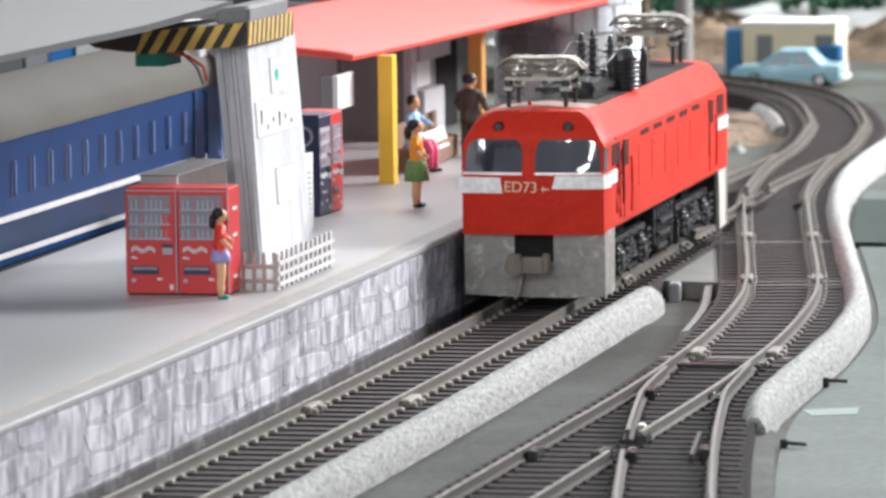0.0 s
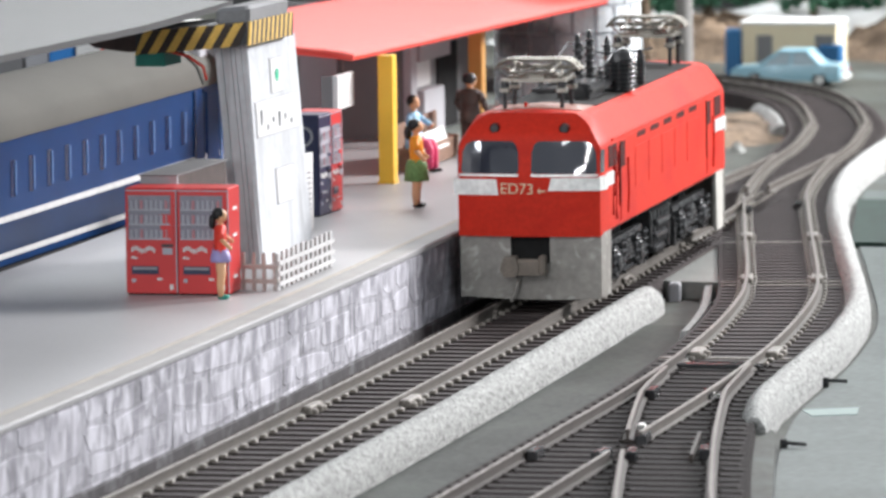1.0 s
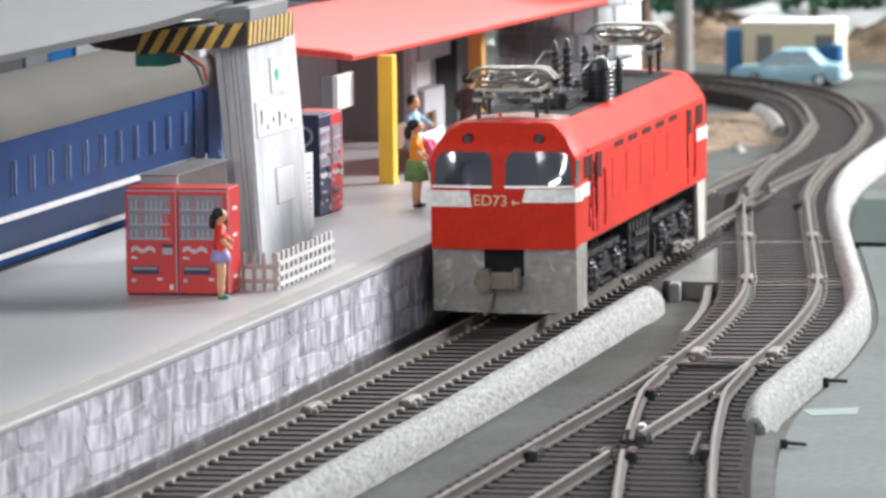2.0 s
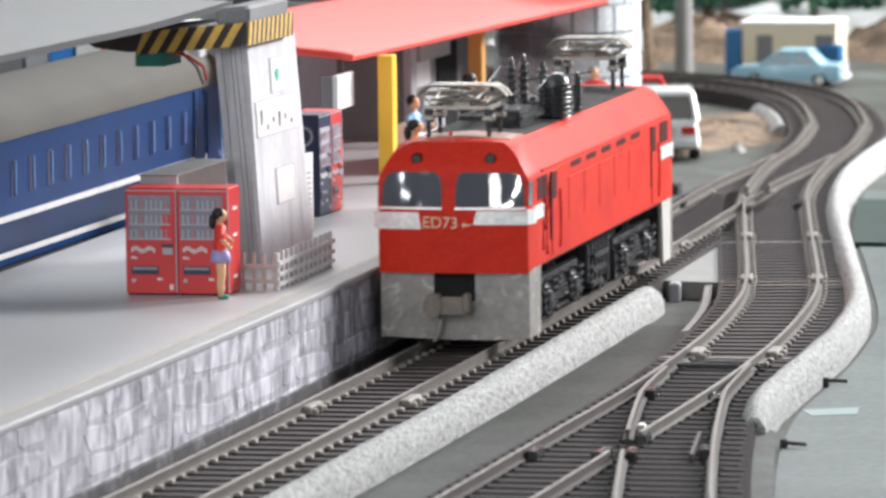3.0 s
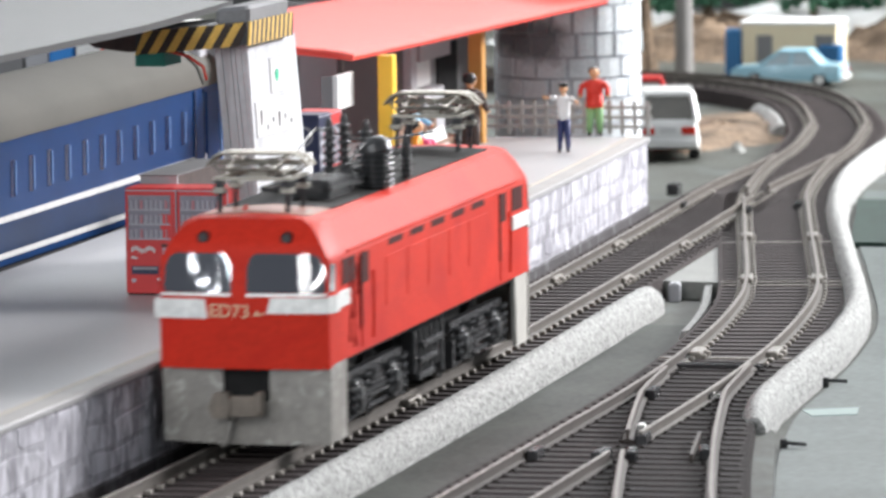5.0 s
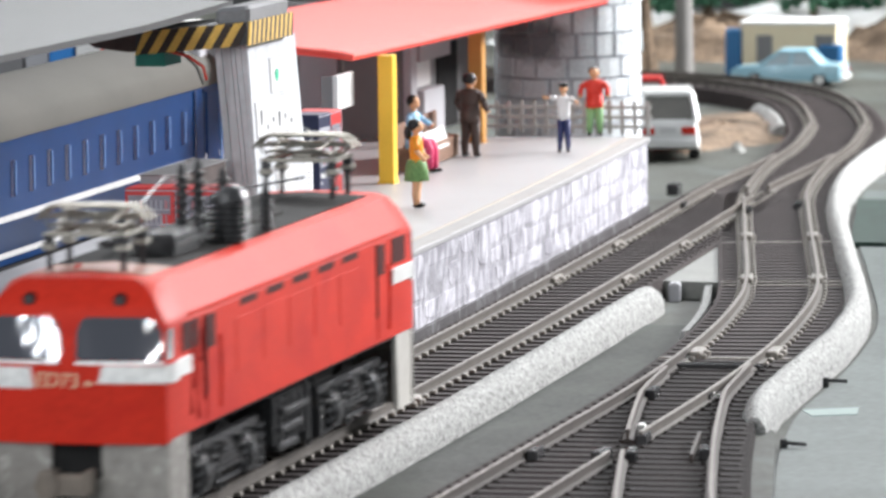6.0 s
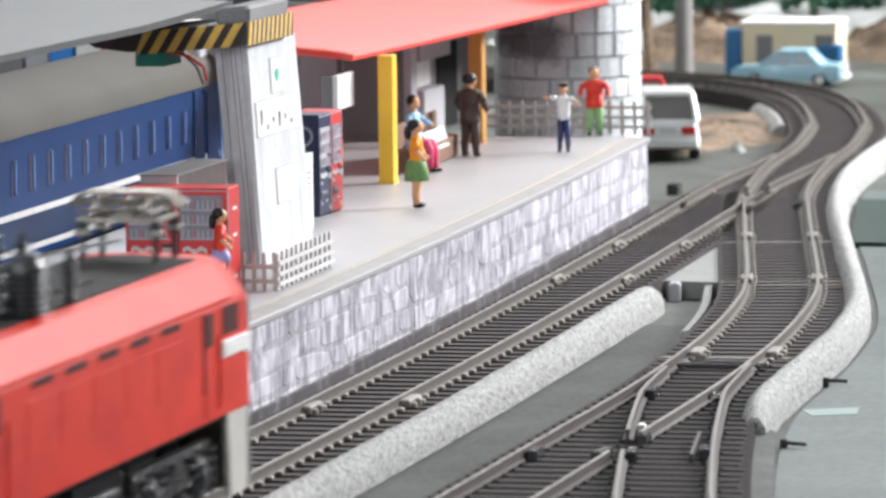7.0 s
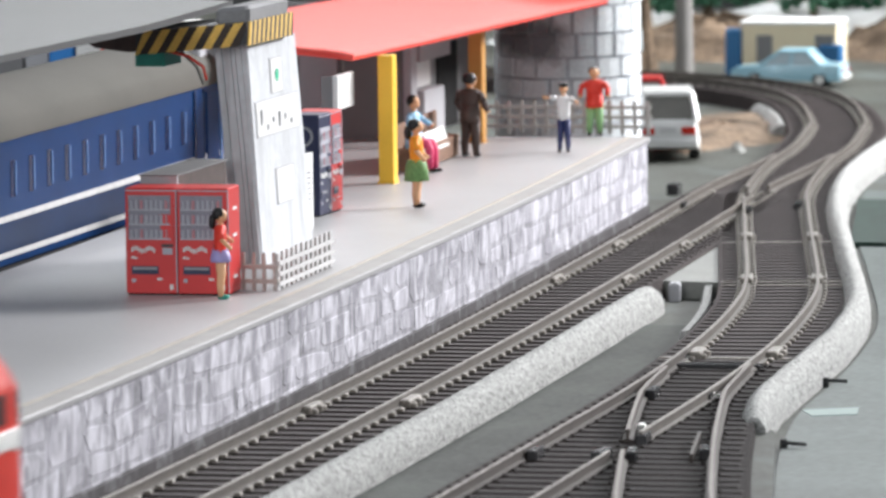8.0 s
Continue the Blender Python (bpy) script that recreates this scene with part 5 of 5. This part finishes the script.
# ---- fences ----
def fence(at, rz, length, height, n, rails_z, material, label, w=1.5, t=0.6):
    f = thing("picket_fence", label, "fence", at, rz, "platform fences")
    gap = (length - w) / (n - 1)
    sh = Shape().box(0, w, -t / 2, t / 2, 0, height, 0.2)
    me = sh.mesh("picket", material)
    for k in range(n):
        ob = new("picket", me)
        ob.parent = f
        ob.matrix_basis = pose(k * gap * MM, random.uniform(-0.1, 0.1) * MM, random.uniform(-0.15, 0.1) * MM, 0, random.uniform(-1.2, 1.2), 0)
    for z in rails_z:
        part("cross_rail", Shape().box(-0.4, length + 0.4, t / 2 + 0.02, t / 2 + 0.5, z, z + 0.9), material, f)
        part("cross_rail", Shape().box(-0.4, length + 0.4, -t / 2 - 0.5, -t / 2 - 0.02, z, z + 0.9), material, f)
    return f


fence((-31.4, 312, PZ), 91.5, 52, 8.4, 12, (1.0, 3.2, 5.6), FENCE, "off-white slatted fence beside the pillar", 1.9)
fence((-39.6, 312.5, PZ), -2, 8.2, 8.4, 4, (1.6, 4.8), FENCE_TAN, "short off-white slatted fence by vending machine", 0.9)
fence((-86, 734, PZ), 0, 49.5, 9.6, 14, (1.6, 4.4, 7.2), FENCE_GREY, "grey slatted fence at the platform end", 1.1)

GREY_BOARD = mat("pale_grey_board", (0.2, 0.205, 0.19), 0.6, vary=0.2, scale=60, bump=0.2, fine=600)
# ---- foam shoulders beside the tracks ----
def shoulder(name, path, half, height, label, material=SHOULDER):
    rings, n = [], 14
    m = len(path)
    for i, p in enumerate(path):
        a, b = path[max(i - 1, 0)], path[min(i + 1, m - 1)]
        t = (b - a).normalized()
        nx, ny = t.y, -t.x
        edge = min(i, m - 1 - i)
        grow = 1.0 if edge > 1 else (0.75, 0.94)[edge]
        ring = []
        for k in range(n + 1):
            ang = math.pi * k / n
            r = 1 + 0.05 * noise.noise((p[0] * 0.12, p[1] * 0.12, k * 0.7))
            ring.append((p[0] - nx * math.cos(ang) * half * r * grow, p[1] - ny * math.cos(ang) * half * r * grow, GZ + height * math.sin(ang) ** 0.75 * r * grow))
        rings.append(ring)
    return solid(name, Shape().loft(rings), material, label, "ballast shoulder", kind="structure", smooth=True)


sh_path = [Vector((main_x(y) + 20.0 - (y - 100) * 0.003, y)) for y in range(40, 507, 6)]
shoulder("ballast_shoulder", sh_path, 4.2, 7.4, "speckled light grey rounded ballast shoulder")
out_path = spline([(86.6, 255), (82.1, 290), (79.1, 356), (75.6, 418), (67.1, 487), (44.6, 597), (19.6, 722), (4.6, 830), (-2.2, 950), (-9.2, 1030)], 6)
shoulder("ballast_shoulder", out_path, 3.5, 8.4, "speckled light grey ballast shoulder along the curve")

solid("ground_plate", Shape().prism([(8.4, 533), (25, 531), (23, 560), (5, 690), (-1, 690), (6, 560)], 2, GZ, -3.6), GREY_BOARD, "pale grey board wedge between the tracks", "board", kind="structure")
solid("ground_strip", Shape().prism([(79.5, 280), (90.5, 258), (107.6, 166), (124, 80), (117.5, 80), (101.5, 165)], 2, GZ, -5.2), GROUND, "worn grey strip of board beside the turnout", "board", kind="structure")
solid("wood_block", Shape().box(-1.6, 1.6, -3, 3, 0, 4.6, 0.5), GREY_WALL, "small grey block between the tracks", "block", (13.2, 528, GZ), 10)
for x, y, rz in ((84.5, 357, 15), (95, 251, -8), (29, 505, 40)):
    pn = thing("track_pin", "small black metal pin beside ballast", "pin", (x, y, GZ), rz, "track pins")
    part("shank", Shape().tube([(-1.5, 0, 1.6), (3.4, 0, 1.3)], 0.45, 6).tube([(-1.5, 0, 0), (-1.5, 0, 2.2)], 0.8, 8), BLACK, pn, smooth=True)
solid("tape_strip", Shape().prism([(86, 312), (97.5, 318), (99, 306), (90, 302)], 2, GZ + 0.4, GZ + 0.65), TAPE, "strip of pale green tape on the board", "tape")
# Flat dark sheet added for a gap; its shade is put into the colour.
solid("gap_mat", Shape().prism([(14, 790), (75, 790), (85, 664), (34, 664)], 2, GZ, GZ + 1.6), DEEP_GREEN, "dark green sheet standing for a dark gap in the board", "scatter mat")


# ---- vehicles ----
def car(x, y, rz, paint, label, length=50.0, width=20.5, wagon=False, size=1.0):
    c = thing("toy_car", label, "toy car", (x, y, GZ), rz, "parked toy cars")
    c.scale = (size, size, size)
    h, l = width / 2, length
    def ring(yy, hw, z0, z1):
        return [(-hw, yy, z0), (-hw * 1.02, yy, (z0 + z1) / 2), (-hw * 0.94, yy, z1), (hw * 0.94, yy, z1), (hw * 1.02, yy, (z0 + z1) / 2), (hw, yy, z0)]
    part("body", Shape().loft([ring(0, h * 0.9, 4.2, 10), ring(1.2, h, 3.4, 11.6), ring(l * 0.5, h, 3.2, 12), ring(l * 0.72, h, 3.2, 11.6), ring(l - 2, h * 0.96, 3.4, 10), ring(l, h * 0.88, 4.4, 8.6)]), paint, c, smooth=True)
    b0, b1, t0, t1 = (1.5, l * 0.72, 5.0, l * 0.52) if wagon else (l * 0.2, l * 0.74, l * 0.32, l * 0.56)
    gl = part("greenhouse", Shape().loft([[(-h * 0.93, b0, 11.4), (h * 0.93, b0, 11.4), (h * 0.93, b1, 11.4), (-h * 0.93, b1, 11.4)],
                                          [(-h * 0.78, t0, 18.2), (h * 0.78, t0, 18.2), (h * 0.78, t1, 18.2), (-h * 0.78, t1, 18.2)]]), CAR_GLASS if paint is CAR_BLUE else GREY_GLASS, c, "car windows")
    part("roof", Shape().box(-h * 0.82, h * 0.82, t0 - 0.8, t1 + 0.6, 17.9, 19.3, 0.5), paint, c)
    for s in (-1, 1):
        for yb, yt in ((b0, t0), (b1, t1)):
            part("roof_pillar", Shape().tube([(s * h * 0.92, yb, 11.3), (s * h * 0.78, yt, 18.4)], 0.9, 6), paint, gl)
        part("roof_pillar", Shape().tube([(s * h * 0.95, (b0 + b1) / 2, 11.3), (s * h * 0.8, (t0 + t1) / 2, 18.4)], 0.6, 6), paint, gl)
        part("tail_lamp", Shape().box(s * h * 0.66 - 1.9, s * h * 0.66 + 1.9, -0.3, 0.8, 7.6, 9.6, 0.2), LAMP_RED, c, "red tail lamp")
        for yy in (l * 0.2, l * 0.78):
            w = part("wheel", Shape().tube([(s * (h - 2.6), yy, 3.9), (s * (h + 0.2), yy, 3.9)], [3.9, 3.8], 16), BLACK, c, smooth=True)
            part("rim", Shape().tube([(s * (h + 0.1), yy, 3.9), (s * (h + 0.5), yy, 3.9)], [2.5, 2.0], 12), SILVER, w, "pale wheel rim")
    part("bumper", Shape().box(-h * 0.95, h * 0.95, -1.0, 1.0, 4.2, 6.2, 0.3), CAR_WHITE if paint is CAR_WHITE else SILVER, c)
    part("plate_bar", Shape().box(-2.2, 2.2, -0.4, 0.2, 8.0, 9.6), PAPER, c, "blank pale plate")
    return c


car(-71.6, 927, 13, CAR_WHITE, "white toy estate car with red tail lamps", wagon=True, width=17.2, size=1.15)
car(-100, 1015, 13, CAR_RED, "red toy car parked behind a white one")
car(-72.0, 1250, 90, CAR_BLUE, "light blue toy sedan parked beside a stall", 58, 24, size=0.72)

# ---- far scenery ----
stall = thing("market_stall", "cream stall with flat white roof and blue tarp", "stall", (-102.5, 1300, GZ))
part("wall", Shape().box(-18, 18, 0, 22, 0, 19.5), CREAM, stall)
part("roof", Shape().box(-19, 18.5, -1, 24, 19.5, 21.0, 0.6), WHITE, stall, "white flat roof")
part("opening", Shape().box(10, 17, -0.8, 0.4, 5, 15.5), DARK_WALL, stall, "dark opening")
part("opening", Shape().box(-12.5, -6.5, -0.8, 0.4, 5, 15.5), DARK_WALL, stall)
part("tarp", Shape().box(11, 20, -1.6, 6, 0, 12, 0.8), STALL_BLUE, stall, "blue tarp")
part("tarp", Shape().box(-24.5, -18.5, -1.6, 6, 0, 18, 0.8), STALL_BLUE, stall, "blue tarp")

tw = thing("stone_tower", "round stone tower of pale soot-stained blocks", "tower", (-78.4, 814, GZ))
part("core", Shape().tube([(0, 0, 0), (0, 0, 96)], 21.2, 40), TOWER_CORE, tw, smooth=True)

pole = thing("utility_pole", "thick grey concrete pole beside the far track", "pole", (-140, 1285, GZ))
part("shaft", Shape().tube([(0, 0, 0), (0, 0, 70)], [3.6, 3.0], 14), CONCRETE, pole, smooth=True)
part("collar", Shape().tube([(0, 0, 0), (0, 0, 1.5)], 4.6, 14), CONCRETE, pole, smooth=True)


def mound(name, cx0, cy0, rx, ry, h, material, label, seed, kind="structure", n=26, m=9, z0=GZ):
    rings = []
    for i in range(m):
        f = i / (m - 1)
        ring = []
        for k in range(n):
            a = 2 * math.pi * k / n
            w = 1 + 0.28 * noise.noise((math.cos(a) * 2 + seed, math.sin(a) * 2, f * 2))
            ring.append((cx0 + rx * (1 - f * 0.97) * w * math.cos(a), cy0 + ry * (1 - f * 0.97) * w * math.sin(a), z0 - 0.5 + (h + 0.5) * math.sin(f * math.pi / 2) * (1 + 0.4 * noise.noise((k * 0.5, f * 4, seed))) if i else z0 - 0.5))
        rings.append(ring)
    return solid(name, Shape().loft(rings), material, label, "mound", kind=kind)


mound("earth_mound", -76, 1045, 30, 92, 3.4, ROCK, "low brown earth mound inside the curve", 1.0)
mound("foam_edge", -50, 1085, 7, 50, 4.0, SNOW, "white foam edging beside the track", 5.0)
mound("rock", -57, 966, 3.0, 5, 3.0, GREY_BOARD, "small grey rock beside the track", 7.0)
mound("earth_bank", -150, 1400, 60, 30, 15, ROCK, "brown earth bank behind the layout", 2.0)
mound("earth_bank", -64, 1404, 62, 30, 15, ROCK, "brown earth bank behind the layout", 3.0)
mound("snow_bank", -90, 1470, 170, 40, 18, SNOW, "white foam hill behind the bank", 4.0)
mound("brown_stump", -152, 1262, 7, 7, 44, ROCK, "tall brown stump beside the pole", 9.0)


def tree(x, y, h, r, label, seed):
    rnd = random.Random(seed)
    t = thing("tree", label, "tree", (x, y, GZ), rnd.uniform(0, 360), "layout trees")
    tr = Shape().tube([(0, 0, 0), (0.6, 0, h * 0.4), (0, 0.4, h * 0.9)], [2.2, 1.5, 0.4], 8)
    for k in range(7):
        a = rnd.uniform(0, 6.28)
        z = h * rnd.uniform(0.3, 0.7)
        tr.tube([(0, 0, z), (math.cos(a) * r * 0.6, math.sin(a) * r * 0.6, z + h * 0.18)], [0.8, 0.2], 5)
    part("trunk", tr, ROCK, t, "brown trunk", smooth=True)
    cr = Shape()
    for k in range(420):
        a, u = rnd.uniform(0, 6.283), rnd.random()
        z = h * (0.25 + 0.8 * u)
        rr = r * (1.05 - 0.75 * u) * math.sqrt(rnd.uniform(0.15, 1))
        p = Vector((math.cos(a) * rr, math.sin(a) * rr, z))
        s = rnd.uniform(1.2, 3.0)
        n1 = Vector((rnd.uniform(-1, 1), rnd.uniform(-1, 1), rnd.uniform(-1, 1))).normalized()
        n2 = n1.orthogonal()
        q = n1.cross(n2)
        cr.add([p + n2 * s, p + q * s, p - n2 * s, p - q * s, p + n1 * s * 0.7, p - n1 * s * 0.7], [(0, 1, 4), (1, 2, 4), (2, 3, 4), (3, 0, 4), (1, 0, 5), (2, 1, 5), (3, 2, 5), (0, 3, 5)])
    part("crown", cr, LEAF, t, "dark green clumped crown")
    return t


for i, x in enumerate((-190, -168, -146, -120, -98, -74, -50, -28, -6, 18)):
    tree(x, 1445 + (i % 3) * 22, 62 + (i * 7) % 13, 15 + (i * 5) % 5, "dark green model tree on the back hill", 20 + i)

# back board that closes the layout
GAP_SHADE = mat("gap_shade_grey", (0.045, 0.05, 0.044), 0.6, vary=0.4, spec=0.1, tint=(0.03, 0.032, 0.028), scale=30, bump=0.2, fine=700)
# Sheet laid over the baseboard; its dark colour paints the shade between tracks.
solid("gap_shade_sheet", Shape().prism([(17.4, -200), (44.4, -200), (44.4, 290), (40, 400), (30, 470), (17.4, 470)], 2, GZ, GZ + 0.4), GAP_SHADE, "dark grey sheet, painted shade between the tracks", "board", kind="structure")
solid("curve_shoulder", Shape().sweep(rise(offset([p for p in second_path if 1020 < p.y < 1120], 0), 0), [(-22, GZ), (-16.6, GZ), (-16.6, -4.0), (-18, -3.4), (-20, -4.4), (-21.4, -6.2)]), SHOULDER, "pale granular shoulder inside the far curve", "ballast", kind="structure", smooth=True)
solid("backdrop", Shape().box(-700, 600, 1700, 1712, GZ, 420), ROOF_GREY, "plain grey back board behind the scenery", "backdrop", kind="structure")


board_path = spline([(128, 60), (109, 150), (101, 200), (92.5, 255), (86, 310), (84, 360), (80, 420), (72, 490), (50, 600), (25, 722), (9, 830)], 12)
far = [(330, 830), (330, 60)]
solid("side_board", Shape().prism([(p.x, p.y) for p in board_path] + far, 2, GZ, GZ + 0.5), mat("pale_green_grey_board", (0.085, 0.104, 0.098), 0.5, vary=0.38, spec=0.2, scale=22, bump=0.15, fine=500), "pale green-grey painted board beside the curve", "board", kind="structure")
solid("cable_box", Shape().box(-1.8, 1.8, -3, 3, 0, 3.4, 0.4), BLACK, "small black box by the platform end", "box", (-46.5, 815, GZ))


# ---- tower blocks and platform wall stones ----
def tower_blocks():
    rnd = random.Random(5)
    z = 0.4
    while z < 94:
        h = rnd.uniform(6.0, 8.5)
        a = rnd.uniform(0, 0.4)
        end = a + 2 * math.pi
        while a < end - 0.12:
            w = min(rnd.uniform(0.26, 0.46), end - a)
            if math.sin(a + w / 2) < 0.55:
                s = Shape()
                rin, rout = 20.8, 22.0 + rnd.uniform(-0.25, 0.5)
                g = 0.018
                vs = []
                for r in (rin, rout):
                    e = 0.0 if r == rin else 0.012
                    for q, zz in ((a + g + e, z + 0.3 + e * 20), (a + w / 2, z + 0.3 + e * 20), (a + w - g - e, z + 0.3 + e * 20), (a + w - g - e, z + h - 0.3), (a + w / 2, z + h - 0.3 + rnd.uniform(-0.1, 0.2)), (a + g + e, z + h - 0.3)):
                        vs.append((r * math.cos(q), r * math.sin(q), zz))
                s.add(vs, [(5, 4, 3, 2, 1, 0), (6, 7, 10, 11), (7, 8, 9, 10), (0, 1, 7, 6), (1, 2, 8, 7), (2, 3, 9, 8), (3, 4, 10, 9), (4, 5, 11, 10), (5, 0, 6, 11)])
                part("stone_block", s, TOWER_STONE, tw)
            a += w
        z += h


tower_blocks()


def wall_stones():
    """Rubble stones in wandering courses along the platform front; some stand through two courses."""
    rnd = random.Random(11)
    z0, z1, rows = -7.0, PZ - 1.5, 4
    start, end = 30.0, PLAT_FAR - 2

    def bound(i, y):
        if i in (0, rows):
            return z0 if i == 0 else z1
        return z0 + (z1 - z0) * i / rows + 1.5 * noise.noise((y * 0.028, i * 3.7, 1.5)) + 0.7 * noise.noise((y * 0.1, i * 5.1, 8.0))

    def stone(p, q, lo_row, hi_row):
        g = rnd.uniform(0.25, 0.55)
        le, ri = p + g * 2.4, q - g * 2.4
        if ri - le < 4:
            return
        cut = min(4.0, (ri - le) * 0.22)
        slant = rnd.uniform(-2.2, 2.2)
        mid = (le + ri) / 2 + rnd.uniform(-2, 2)
        quad = []
        for y, row, side in ((le + cut * rnd.random(), lo_row, 1), (mid, lo_row, 1), (ri - cut * rnd.random(), lo_row, 1)):
            quad.append((y - slant / 2, bound(row, y) + g * side + rnd.uniform(-0.2, 0.3)))
        for y, f in ((ri, 0.25), (ri, 0.75)):
            quad.append((y + slant * (f - 0.5) + rnd.uniform(-0.6, 0.6), bound(lo_row, y) * (1 - f) + bound(hi_row, y) * f))
        for y in (ri - cut * rnd.random(), mid + rnd.uniform(-3, 3), le + cut * rnd.random()):
            quad.append((y + slant / 2, bound(hi_row, y) - g + rnd.uniform(-0.4, 0.2)))
        for y, f in ((le, 0.75), (le, 0.25)):
            quad.append((y + slant * (f - 0.5) + rnd.uniform(-0.6, 0.6), bound(lo_row, y) * (1 - f) + bound(hi_row, y) * f))
        n = len(quad)
        cy0, cz0 = sum(u for u, _ in quad) / n, sum(v for _, v in quad) / n
        out = rnd.uniform(0.05, 0.18)
        vs = [(main_x(u) - 20.3, u, v) for u, v in quad] + [(main_x(u) - 20.2 + out, cy0 + (u - cy0) * 0.94, cz0 + (v - cz0) * 0.9) for u, v in quad]
        part("stone", Shape().add(vs, [tuple(range(n - 1, -1, -1)), tuple(range(n, 2 * n))] + [(k, (k + 1) % n, n + (k + 1) % n, n + k) for k in range(n)]), STONE, platform)

    taken = {}
    for i in range(rows):
        y = start + rnd.uniform(0, 14)
        while y < end - 5:
            w = min(rnd.choice((rnd.uniform(10, 16), rnd.uniform(15, 26), rnd.uniform(24, 40))), end - y)
            block = [t for t in taken.get(i, ()) if t[1] > y and t[0] < y + w]
            if block:
                t = min(block)
                if t[0] - y > 6:
                    stone(y, t[0], i, i + 1)
                y = t[1]
                continue
            if i < rows - 1 and w < 24 and rnd.random() < 0.2:
                taken.setdefault(i + 1, []).append((y, y + w))
                stone(y, y + w, i, i + 2)
            elif rnd.random() > 0.05:
                stone(y, y + w, i, i + 1)
            y += w


wall_stones()


# ---- what moves ----
def motions():
    rows = [(0.0, 446.1), (0.3, 446.1), (0.6, 445.7), (1.0, 441.5), (1.5, 429.6), (2.0, 411.0), (2.5, 387.0), (3.0, 357.0), (3.5, 316.2), (4.0, 273.3), (4.5, 226.5),
            (5.0, 174.5), (5.5, 119.0), (6.0, 60.7), (6.5, -4.0), (7.0, -67.8), (7.5, -137.8), (8.0, -208.5)]
    walk(LOCO, [(t, loco_pose(y)) for t, y in rows])
    # wheels roll as far as the locomotive goes
    times = [k * 0.1 for k in range(81)]
    turned = [math.degrees((446.1 - float(np.interp(t, [r[0] for r in rows], [r[1] for r in rows]))) / 7.2) for t in times]
    for ob, x, y in WHEELS:
        walk(ob, [(t, pose(x * MM, y * MM, 7.2 * MM, a, 0, 0)) for t, a in zip(times, turned)])


motions()
